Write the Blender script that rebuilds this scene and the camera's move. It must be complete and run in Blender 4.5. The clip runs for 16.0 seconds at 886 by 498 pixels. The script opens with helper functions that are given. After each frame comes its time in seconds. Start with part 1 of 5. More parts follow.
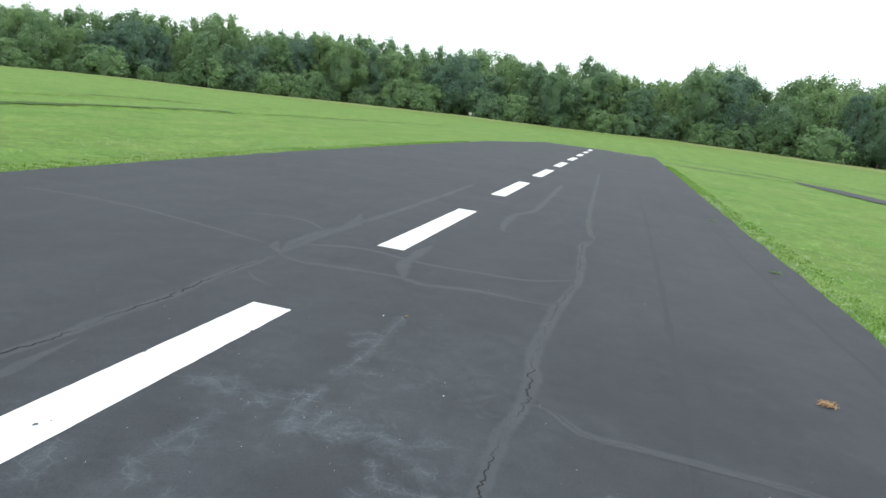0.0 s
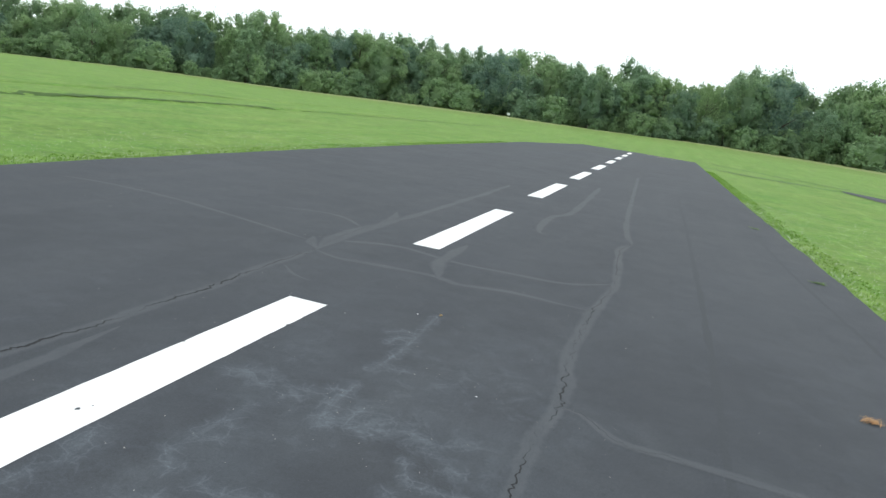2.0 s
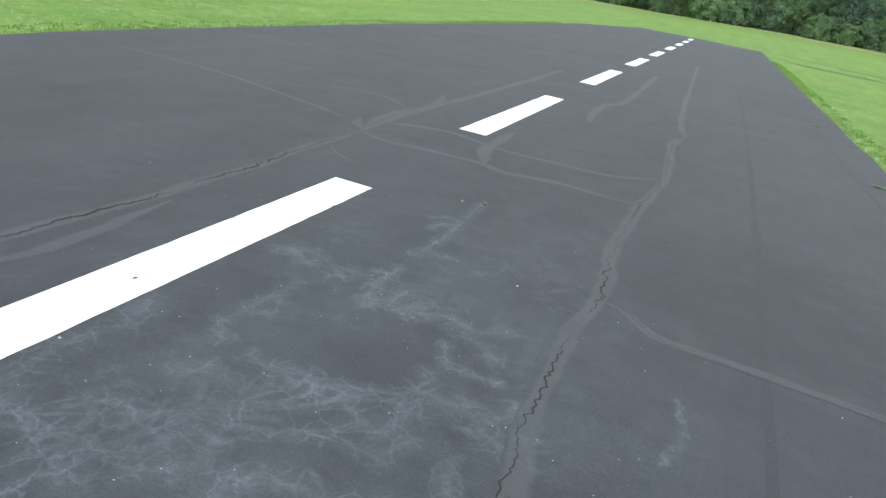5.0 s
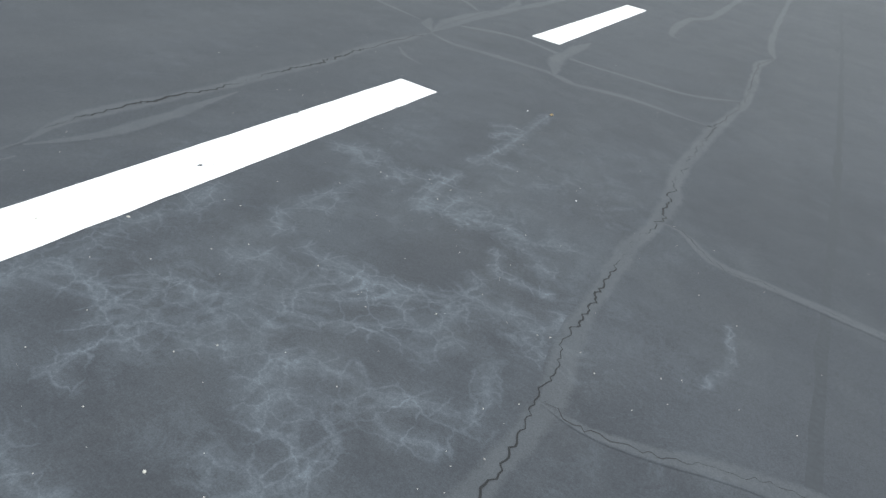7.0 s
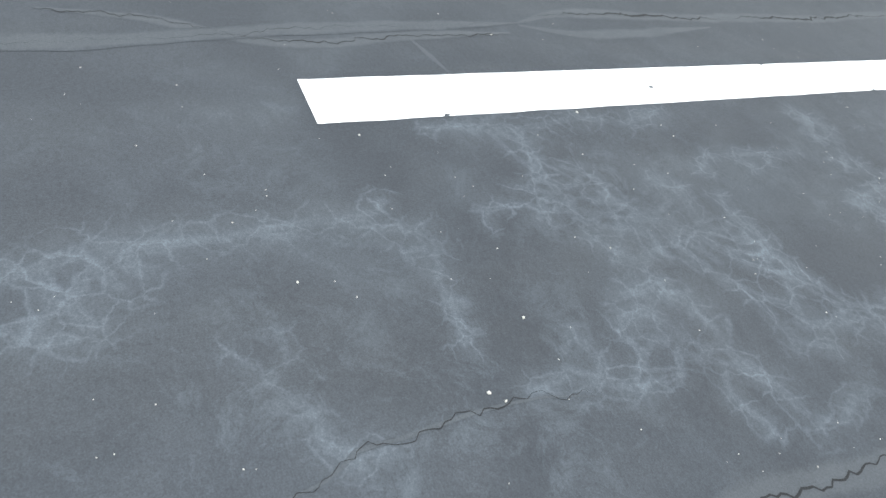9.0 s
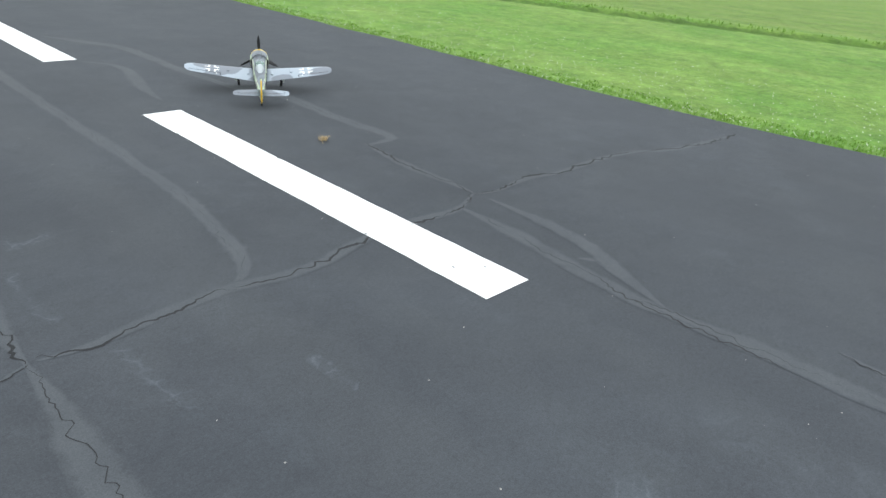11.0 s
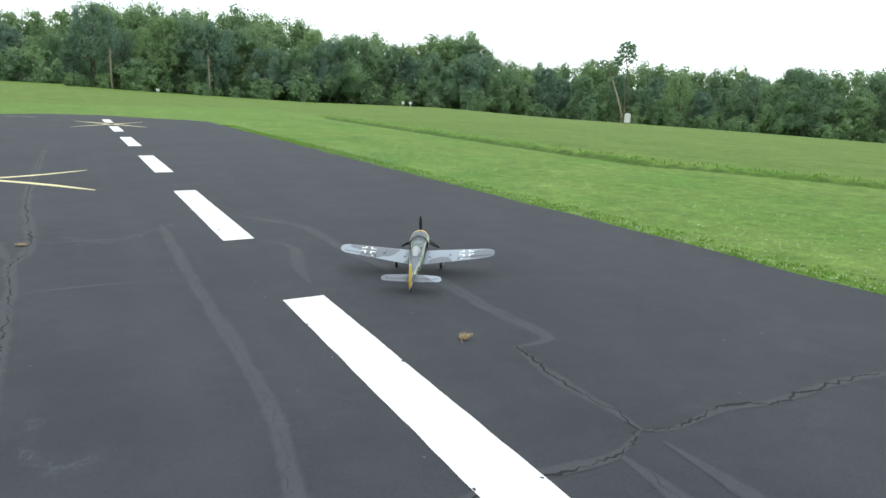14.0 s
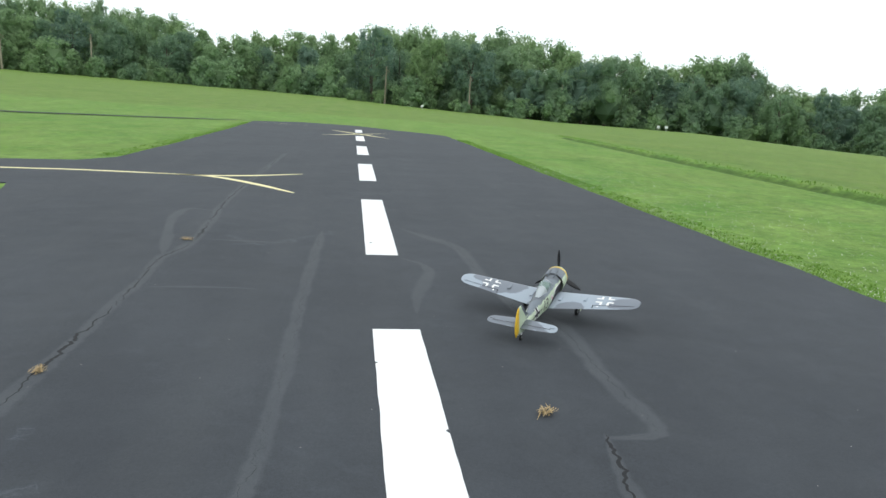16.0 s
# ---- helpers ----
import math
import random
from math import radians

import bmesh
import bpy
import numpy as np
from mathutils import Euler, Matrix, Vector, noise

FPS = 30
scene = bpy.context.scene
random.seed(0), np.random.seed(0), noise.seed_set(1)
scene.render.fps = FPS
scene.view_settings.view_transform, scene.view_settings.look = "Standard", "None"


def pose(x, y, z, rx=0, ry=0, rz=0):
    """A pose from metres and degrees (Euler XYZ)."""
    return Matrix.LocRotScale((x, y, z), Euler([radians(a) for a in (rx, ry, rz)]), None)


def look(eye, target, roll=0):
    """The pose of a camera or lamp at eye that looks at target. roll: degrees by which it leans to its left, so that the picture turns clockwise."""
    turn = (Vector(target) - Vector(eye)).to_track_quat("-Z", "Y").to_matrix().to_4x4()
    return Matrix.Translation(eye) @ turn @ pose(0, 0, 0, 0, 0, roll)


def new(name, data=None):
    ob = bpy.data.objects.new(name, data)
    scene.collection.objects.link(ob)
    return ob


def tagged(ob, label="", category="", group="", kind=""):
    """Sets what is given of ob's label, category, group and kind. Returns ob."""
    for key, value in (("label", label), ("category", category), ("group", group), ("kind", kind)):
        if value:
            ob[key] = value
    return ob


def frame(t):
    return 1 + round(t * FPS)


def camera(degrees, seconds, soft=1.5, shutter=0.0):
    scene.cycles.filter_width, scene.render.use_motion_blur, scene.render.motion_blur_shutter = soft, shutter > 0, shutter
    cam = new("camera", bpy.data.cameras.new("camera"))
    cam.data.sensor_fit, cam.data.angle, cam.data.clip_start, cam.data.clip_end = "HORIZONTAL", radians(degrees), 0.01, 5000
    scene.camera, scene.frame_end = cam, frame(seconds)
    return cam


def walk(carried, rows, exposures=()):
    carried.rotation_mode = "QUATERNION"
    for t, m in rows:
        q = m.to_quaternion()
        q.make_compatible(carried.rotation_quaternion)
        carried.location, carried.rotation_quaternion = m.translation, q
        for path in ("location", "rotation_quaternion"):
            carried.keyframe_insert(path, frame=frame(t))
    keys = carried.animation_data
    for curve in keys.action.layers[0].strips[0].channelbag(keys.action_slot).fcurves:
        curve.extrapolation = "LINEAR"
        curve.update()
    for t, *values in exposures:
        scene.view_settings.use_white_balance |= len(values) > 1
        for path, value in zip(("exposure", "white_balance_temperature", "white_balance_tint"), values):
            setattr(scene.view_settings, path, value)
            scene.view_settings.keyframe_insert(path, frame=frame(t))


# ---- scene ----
cam = camera(65.6, 16.0)
PATH = [
    (0, (2.427, -0.582, 1.681), (1.983, 1.328, 1.289), 7.6),
    (0.5, (2.44, -0.588, 1.688), (1.999, 1.321, 1.288), 7.5),
    (1, (2.427, -0.583, 1.685), (1.971, 1.322, 1.285), 7.5),
    (1.5, (2.427, -0.571, 1.678), (1.927, 1.323, 1.276), 7.9),
    (2, (2.407, -0.575, 1.677), (1.869, 1.308, 1.27), 8.7),
    (2.5, (2.357, -0.525, 1.668), (1.833, 1.278, 0.979), 10.8),
    (3, (2.367, -0.509, 1.673), (1.837, 1.237, 0.853), 11.2),
    (3.5, (2.383, -0.509, 1.678), (1.813, 1.222, 0.853), 10.4),
    (4, (2.385, -0.529, 1.684), (1.81, 1.238, 0.946), 10.4),
    (6.5, (2.358, -0.562, 1.679), (1.771, 1.18, 0.89), 12.3),
    (7, (2.402, -0.541, 1.654), (1.762, 1.07, 0.656), 13.2),
    (7.5, (2.426, -0.562, 1.65), (1.756, 0.909, 0.473), 15.8),
    (8, (2.408, -0.692, 1.641), (1.722, 0.702, 0.382), 21.3),
    (8.5, (2.423, -0.782, 1.651), (1.571, 0.454, 0.331), 21.4),
    (9, (2.438, -0.785, 1.688), (1.235, 0.046, 0.324), 16.7),
    (11.5, (2.511, -0.494, 1.672), (1.349, -1.949, 0.942), 5.5),
    (12, (2.447, -0.564, 1.676), (1.372, -2.124, 1.035), 4.6),
    (12.5, (2.259, -0.657, 1.669), (1.262, -2.303, 1.122), 1.9),
    (13, (2.086, -0.82, 1.64), (1.152, -2.514, 1.131), 1.6),
    (13.5, (1.841, -0.987, 1.639), (0.877, -2.664, 1.131), 0.4),
    (14, (1.527, -1.104, 1.623), (0.598, -2.818, 1.177), 1.4),
    (14.5, (1.24, -1.28, 1.604), (0.376, -3.028, 1.157), 2.0),
    (15, (0.942, -1.366, 1.591), (0.096, -3.117, 1.122), 1.0),
    (15.5, (0.636, -1.453, 1.565), (-0.042, -3.283, 1.131), 1.8),
    (16, (0.349, -1.624, 1.577), (0.076, -3.561, 1.161), 3.2),
]
EXPOSURES = [(0, 0.24), (2, 0.22), (2.4, 0.2), (2.9, 0.2), (3.5, 0.32), (4.2, 0.43), (6.3, 0.46), (7, 0.55), (7.5, 0.8), (8.5, 1.0), (9.2, 0.92), (10.3, 0.72), (11.5, 0.42), (12.5, 0.32), (13.5, 0.22), (14.5, 0.1), (16, 0.1)]

walk(cam, [(t, look(e, g, r)) for t, e, g, r in PATH], EXPOSURES)

# ---- light: bright overcast, no distinct shadows ----
world = bpy.data.worlds.new("overcast")
scene.world = world
world.use_nodes = True
wn = world.node_tree.nodes
sky = wn.new("ShaderNodeTexSky")
sky.sky_type = "NISHITA"
sky.sun_disc = False
sky.sun_elevation = radians(58)
sky.sun_rotation = radians(200)
cloud = wn.new("ShaderNodeMix")
cloud.data_type = "RGBA"
cloud.inputs["Factor"].default_value = 0.93
cloud.inputs["B"].default_value = (11.0, 11.9, 12.3, 1)
world.node_tree.links.new(sky.outputs["Color"], cloud.inputs["A"])
world.node_tree.links.new(cloud.outputs["Result"], wn["Background"].inputs["Color"])
wn["Background"].inputs["Strength"].default_value = 0.1
sun_data = bpy.data.lights.new("sun", "SUN")
sun_data.energy = 0.7
sun_data.angle = radians(25)
sun_data.color = (1, 0.97, 0.92)
sun = new("sun", sun_data)
sun.matrix_world = pose(0, 0, 50, 32, 0, 160)


# ---- materials ----
class Mat:
    """A node material with short helpers."""

    def __init__(self, name, rough=0.6, metal=0.0, spec=0.4):
        self.m = bpy.data.materials.new(name)
        self.m.use_nodes = True
        self.t = self.m.node_tree
        self.b = self.t.nodes["Principled BSDF"]
        self.b.inputs["Roughness"].default_value = rough
        self.b.inputs["Metallic"].default_value = metal
        self.b.inputs["Specular IOR Level"].default_value = spec

    def link(self, a, b):
        self.t.links.new(a, b)

    def node(self, kind, **inputs):
        n = self.t.nodes.new(kind)
        for k, v in inputs.items():
            n.inputs[k.replace("_", " ")].default_value = v
        return n

    def coords(self, kind="Object"):
        return self.t.nodes.new("ShaderNodeTexCoord").outputs[kind]

    def world(self):
        return self.t.nodes.new("ShaderNodeNewGeometry").outputs["Position"]

    def noise(self, vec, scale, detail=4, rough=0.6, warp=0.0):
        n = self.node("ShaderNodeTexNoise", Scale=scale, Detail=detail, Roughness=rough, Distortion=warp)
        self.link(vec, n.inputs["Vector"])
        return n.outputs["Fac"]

    def ramp(self, fac, lo, hi, a=(0, 0, 0, 1), b=(1, 1, 1, 1)):
        r = self.t.nodes.new("ShaderNodeValToRGB")
        r.color_ramp.elements[0].position, r.color_ramp.elements[1].position = lo, hi
        r.color_ramp.elements[0].color, r.color_ramp.elements[1].color = a, b
        self.link(fac, r.inputs["Fac"])
        return r.outputs["Color"]

    def mix(self, fac, a, b, mode="MIX"):
        n = self.t.nodes.new("ShaderNodeMix")
        n.data_type, n.blend_type = "RGBA", mode
        for s, v in (("Factor", fac), ("A", a), ("B", b)):
            if isinstance(v, (int, float)):
                n.inputs[s].default_value = v
            elif isinstance(v, tuple):
                n.inputs[s].default_value = (*v[:3], 1)
            else:
                self.link(v, n.inputs[s])
        return n.outputs["Result"]

    def math(self, op, a, b=0.0, c=0.0, clamp=False):
        n = self.t.nodes.new("ShaderNodeMath")
        n.operation, n.use_clamp = op, clamp
        for i, v in enumerate((a, b, c)):
            if isinstance(v, (int, float)):
                n.inputs[i].default_value = v
            else:
                self.link(v, n.inputs[i])
        return n.outputs[0]

    def axis(self, vec):
        n = self.t.nodes.new("ShaderNodeSeparateXYZ")
        self.link(vec, n.inputs[0])
        return n.outputs

    def color(self, c):
        if isinstance(c, tuple):
            self.b.inputs["Base Color"].default_value = (*c[:3], 1)
        else:
            self.link(c, self.b.inputs["Base Color"])
        return self

    def bump(self, height, strength=0.3, dist=0.01):
        n = self.node("ShaderNodeBump", Strength=strength, Distance=dist)
        self.link(height, n.inputs["Height"])
        self.link(n.outputs["Normal"], self.b.inputs["Normal"])
        return self


def plain(name, c, rough=0.5, vary=0.12, scale=30.0, metal=0.0, spec=0.4):
    """Paint or plastic with faint mottling and fine relief."""
    m = Mat(name, rough, metal, spec)
    v = m.coords()
    n = m.noise(v, scale, 5)
    m.color(m.mix(n, tuple(x * (1 - vary) for x in c), tuple(min(1, x * (1 + vary)) for x in c)))
    m.bump(m.noise(v, scale * 6, 3), 0.08, 0.002)
    return m.m


def paving_color(m, p):
    """Dark weathered asphalt: stains, lane streaks and pale mineral dust along its fine crazing."""
    x, y, _ = m.axis(p)
    c = m.mix(m.ramp(m.noise(p, 0.35, 5), 0.3, 0.7), ASPHALT_DARK, ASPHALT_LIGHT)
    c = m.mix(m.math("MULTIPLY", m.ramp(m.noise(p, 2.1, 6, 0.65, 0.5), 0.45, 0.8), 0.45), c, (0.066, 0.072, 0.079))
    c = m.mix(m.math("MULTIPLY", m.ramp(m.noise(p, 7.0, 6, 0.75), 0.5, 0.72), 0.4), c, (0.03, 0.034, 0.041))
    c = m.mix(m.math("MULTIPLY", m.ramp(m.noise(p, 0.8, 6, 0.7), 0.5, 0.75), 0.35), c, (0.07, 0.077, 0.09))
    # long pale streaks along the paving lanes
    lane = m.node("ShaderNodeMapping")
    m.link(p, lane.inputs["Vector"])
    lane.inputs["Scale"].default_value = (1.3, 0.06, 1)
    c = m.mix(m.math("MULTIPLY", m.ramp(m.noise(lane.outputs["Vector"], 1.0, 4), 0.5, 0.75), 0.35), c, (0.062, 0.067, 0.073))
    # mineral dust, thickest beside the centre line and along the veins
    dx = m.math("DIVIDE", m.math("SUBTRACT", x, 1.15), 1.3)
    dy = m.math("DIVIDE", m.math("SUBTRACT", y, 1.5), 2.6)
    near = m.math("SUBTRACT", 1.5, m.math("SQRT", m.math("ADD", m.math("MULTIPLY", dx, dx), m.math("MULTIPLY", dy, dy))), clamp=True)
    near = m.math("ADD", m.math("MULTIPLY", near, 0.85), 0.24)
    at_vein = m.t.nodes.new("ShaderNodeAttribute")
    at_vein.attribute_name = "near_vein"
    close = at_vein.outputs["Fac"]
    ragged_close = m.math("ADD", close, m.math("MULTIPLY", m.math("SUBTRACT", m.noise(p, 9.0, 8, 0.75, 0.5), 0.5), 0.95))
    fine = m.ramp(m.noise(p, 38.0, 7, 0.85), 0.36, 0.66)
    warp = m.node_color(m.node_color(p, 5.0, 0.09), 24.0, 0.025)
    v = m.node("ShaderNodeTexVoronoi", Scale=8.0)
    v.feature = "DISTANCE_TO_EDGE"
    m.link(warp, v.inputs["Vector"])
    thread = m.ramp(v.outputs["Distance"], 0.0, 0.06, (1, 1, 1, 1), (0, 0, 0, 1))
    strand = m.math("ABSOLUTE", m.math("SUBTRACT", m.math("ADD", close, m.math("MULTIPLY", m.math("SUBTRACT", m.noise(p, 22.0, 6, 0.7), 0.5), 0.35)), 0.92))
    strand = m.ramp(strand, 0.0, 0.1, (1, 1, 1, 1), (0, 0, 0, 1))
    halo = m.ramp(ragged_close, 0.3, 1.05)
    spread = m.ramp(ragged_close, 0.12, 0.5)
    patch = m.ramp(m.noise(p, 2.6, 4, 0.6), 0.32, 0.62)
    cover = m.math("ADD", m.math("MULTIPLY", halo, m.math("MULTIPLY_ADD", fine, 0.3, 0.1)), m.math("MULTIPLY", spread, m.math("MULTIPLY_ADD", thread, 0.42, 0.04)))
    cover = m.math("ADD", cover, m.math("MULTIPLY", strand, m.math("MULTIPLY_ADD", fine, 0.3, 0.12)))
    cover = m.math("MULTIPLY", cover, m.math("MULTIPLY_ADD", patch, 0.75, 0.3), clamp=True)
    c = m.mix(m.math("MULTIPLY", cover, 0.43), c, (0.21, 0.245, 0.285))
    c = m.mix(m.math("MULTIPLY", m.math("MULTIPLY", m.ramp(m.noise(p, 1.7, 4), 0.4, 0.65), near, clamp=True), 0.2), c, (0.105, 0.122, 0.14))
    dust = m.math("MULTIPLY", m.ramp(m.noise(p, 5.0, 8, 0.8, 0.6), 0.5, 0.68), m.math("MULTIPLY", near, m.ramp(m.noise(p, 0.9, 3), 0.4, 0.62)), clamp=True)
    c = m.mix(m.math("MULTIPLY", dust, 0.3), c, (0.17, 0.2, 0.23))
    # aggregate
    g = m.noise(p, 160.0, 3, 0.7)
    c = m.mix(0.5, c, m.ramp(g, 0.25, 0.8, (0.25, 0.25, 0.25, 1), (0.8, 0.8, 0.8, 1)), "OVERLAY")
    c = m.mix(0.3, c, m.ramp(m.noise(p, 55.0, 6, 0.8), 0.34, 0.68, (0.24, 0.24, 0.24, 1), (0.78, 0.78, 0.78, 1)), "OVERLAY")
    c = m.mix(m.math("MULTIPLY", m.ramp(m.noise(p, 14.0, 8, 0.8), 0.56, 0.7), 0.35), c, (0.032, 0.036, 0.042))
    sp = m.node("ShaderNodeTexVoronoi", Scale=13.0)
    m.link(p, sp.inputs["Vector"])
    dot = m.math("LESS_THAN", sp.outputs["Distance"], 0.055)
    keep = m.math("GREATER_THAN", m.axis(sp.outputs["Color"])[0], 0.94)
    c = m.mix(m.math("MULTIPLY", m.math("MULTIPLY", dot, keep), 0.8), c, (0.33, 0.32, 0.29))
    return c, g


def asphalt_material():
    m = Mat("asphalt", 0.82, 0, 0.35)
    p = m.world()
    c, g = paving_color(m, p)
    m.color(c)
    m.bump(m.math("ADD", g, m.math("MULTIPLY", m.noise(p, 30.0, 3), 0.6)), 0.35, 0.004)
    return m.m


def node_color(self, vec, scale, amount):
    n = self.node("ShaderNodeTexNoise", Scale=scale, Detail=4)
    self.link(vec, n.inputs["Vector"])
    a = self.t.nodes.new("ShaderNodeVectorMath")
    a.operation = "MULTIPLY_ADD"
    a.inputs[1].default_value, a.inputs[2].default_value = (2 * amount, 2 * amount, 0), (-amount, -amount, 0)
    self.link(n.outputs["Color"], a.inputs[0])
    b = self.t.nodes.new("ShaderNodeVectorMath")
    self.link(vec, b.inputs[0])
    self.link(a.outputs[0], b.inputs[1])
    return b.outputs[0]


Mat.node_color = node_color
ASPHALT_DARK, ASPHALT_LIGHT = (0.034, 0.0385, 0.046), (0.0475, 0.053, 0.062)


def band_material():
    """Old crack filler, a little paler than the paving, wearing thin at its rim."""
    m = Mat("crack_filler", 0.78, 0, 0.35)
    p = m.world()
    c = m.mix(m.ramp(m.noise(p, 3.0, 5), 0.3, 0.7), (0.066, 0.074, 0.083), (0.088, 0.096, 0.105))
    c = m.mix(m.math("MULTIPLY", m.ramp(m.noise(p, 40.0, 5, 0.8), 0.45, 0.8), 0.4), c, (0.105, 0.11, 0.116))
    rim = m.t.nodes.new("ShaderNodeAttribute")
    rim.attribute_name = "rim"
    gone = m.math("ADD", rim.outputs["Fac"], m.math("MULTIPLY", m.math("SUBTRACT", m.noise(p, 14.0, 6, 0.75), 0.5), 0.9))
    worn = m.ramp(m.noise(p, 1.6, 7, 0.75), 0.46, 0.66)
    gone = m.math("MAXIMUM", m.ramp(gone, 0.55, 0.95), m.math("MULTIPLY", worn, 0.4))
    g = m.noise(p, 160.0, 3, 0.7)
    c = m.mix(0.45, c, m.ramp(g, 0.25, 0.8, (0.25, 0.25, 0.25, 1), (0.8, 0.8, 0.8, 1)), "OVERLAY")
    under, _ = paving_color(m, p)
    m.color(m.mix(m.math("MULTIPLY_ADD", gone, 0.55, 0.45), c, under))
    m.bump(g, 0.3, 0.004)
    return m.m


def stripe_material():
    m = Mat("road_paint", 0.7, 0, 0.4)
    p = m.world()
    c = m.mix(m.ramp(m.noise(p, 4.0, 5), 0.3, 0.7), (0.78, 0.78, 0.77), (0.86, 0.86, 0.86))
    worn = m.ramp(m.noise(p, 26.0, 6, 0.75), 0.7, 0.78)
    c = m.mix(m.math("MULTIPLY", worn, 0.5), c, (0.4, 0.4, 0.39))
    m.color(c)
    m.bump(m.noise(p, 140.0, 3), 0.3, 0.003)
    return m.m


def grass_material(name="grass", blade=False):
    m = Mat(name, 0.8, 0, 0.2)
    p = m.world()
    x, y, _ = m.axis(p)
    big = m.ramp(m.noise(p, 0.12, 4), 0.3, 0.7)
    mid = m.ramp(m.noise(p, 0.5, 7, 0.75), 0.36, 0.64)
    c = m.mix(big, (0.09, 0.215, 0.03), (0.135, 0.26, 0.045))
    grain = m.node("ShaderNodeMapping")
    m.link(p, grain.inputs["Vector"])
    grain.inputs["Scale"].default_value = (1.0, 0.4, 1)
    olive = m.ramp(m.noise(grain.outputs["Vector"], 0.32, 6, 0.7), 0.48, 0.66)
    c = m.mix(m.math("MULTIPLY", olive, 0.5), c, (0.16, 0.225, 0.05))
    lush = m.ramp(m.noise(p, 0.2, 6, 0.7), 0.54, 0.7)
    c = m.mix(m.math("MULTIPLY", lush, 0.6), c, (0.08, 0.2, 0.022))
    c = m.mix(m.math("MULTIPLY", mid, 0.6), c, (0.215, 0.3, 0.075))
    # unmown meadow past the mowing edge, browner with seed heads
    wob = m.math("MULTIPLY", m.math("SUBTRACT", m.noise(p, 0.06, 3), 0.5), 3.0)
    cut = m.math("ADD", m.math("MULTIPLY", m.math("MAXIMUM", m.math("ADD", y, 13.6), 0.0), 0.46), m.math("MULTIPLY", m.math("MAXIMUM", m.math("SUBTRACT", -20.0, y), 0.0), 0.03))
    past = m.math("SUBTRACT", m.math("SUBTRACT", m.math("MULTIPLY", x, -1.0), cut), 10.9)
    west = m.ramp(m.math("ADD", past, m.math("MULTIPLY", wob, 0.4)), 0.7, 1.0)
    south = m.math("LESS_THAN", m.math("ADD", y, m.math("MULTIPLY", wob, 3.0)), -58.0)
    back = m.math("LESS_THAN", y, 5.0)
    rough_a = m.math("GREATER_THAN", m.math("ADD", m.math("MULTIPLY", m.math("ABSOLUTE", x), 0.35), m.math("ADD", y, m.math("MULTIPLY", wob, 6.0))), 120.0)
    tall = m.math("MAXIMUM", m.math("MAXIMUM", m.math("MULTIPLY", west, back), south), m.math("MULTIPLY", rough_a, 0.6))
    streak = m.node("ShaderNodeMapping")
    m.link(p, streak.inputs["Vector"])
    streak.inputs["Scale"].default_value = (1.0, 0.5, 1)
    seed = m.ramp(m.noise(streak.outputs["Vector"], 0.35, 8, 0.75), 0.32, 0.68)
    c = m.mix(m.math("MULTIPLY", tall, 0.85), c, m.mix(seed, (0.1, 0.185, 0.03), (0.175, 0.235, 0.055)))
    verge = m.math("GREATER_THAN", m.math("ADD", m.math("MULTIPLY", m.math("ABSOLUTE", x), 0.45), m.math("ADD", y, m.math("MULTIPLY", wob, 4.0))), 150.0)
    c = m.mix(m.math("MULTIPLY", verge, m.math("MULTIPLY_ADD", seed, 0.5, 0.2)), c, (0.34, 0.3, 0.17))
    # shade at the taller grass's foot, painted over matted grass along the mowing edge
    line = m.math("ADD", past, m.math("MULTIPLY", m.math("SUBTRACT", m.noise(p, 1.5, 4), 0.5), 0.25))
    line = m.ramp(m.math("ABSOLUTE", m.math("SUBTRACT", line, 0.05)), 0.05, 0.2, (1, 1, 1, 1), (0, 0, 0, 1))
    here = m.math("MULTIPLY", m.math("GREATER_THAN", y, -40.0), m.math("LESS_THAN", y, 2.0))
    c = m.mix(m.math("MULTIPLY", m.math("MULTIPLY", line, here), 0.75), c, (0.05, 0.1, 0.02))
    # mowing bands and drier streaks along them
    rows = m.math("SINE", m.math("ADD", m.math("MULTIPLY", x, 2.4), m.math("MULTIPLY", wob, 1.5)))
    c = m.mix(m.math("MULTIPLY", m.math("ADD", rows, 1.0), 0.11), c, (0.1, 0.21, 0.025))
    dry = m.ramp(m.noise(streak.outputs["Vector"], 1.3, 6, 0.7), 0.6, 0.75)
    c = m.mix(m.math("MULTIPLY", dry, 0.45), c, (0.27, 0.31, 0.1))
    if blade:
        r = m.t.nodes.new("ShaderNodeNewGeometry").outputs["Random Per Island"]
        c = m.mix(r, m.mix(0.4, c, (0.14, 0.31, 0.04)), m.mix(0.5, c, (0.36, 0.55, 0.16)))
        m.color(c)
        thin = m.t.nodes.new("ShaderNodeBsdfTranslucent")
        m.link(c, thin.inputs["Color"])
        both = m.t.nodes.new("ShaderNodeMixShader")
        both.inputs["Fac"].default_value = 0.55
        m.link(m.b.outputs[0], both.inputs[1])
        m.link(thin.outputs[0], both.inputs[2])
        m.link(both.outputs[0], m.t.nodes["Material Output"].inputs["Surface"])
        return m.m
    f = m.noise(p, 18.0, 7, 0.85)
    c = m.mix(0.8, c, m.ramp(f, 0.32, 0.7, (0.26, 0.26, 0.26, 1), (0.8, 0.8, 0.8, 1)), "OVERLAY")
    f2 = m.noise(p, 3.0, 7, 0.8)
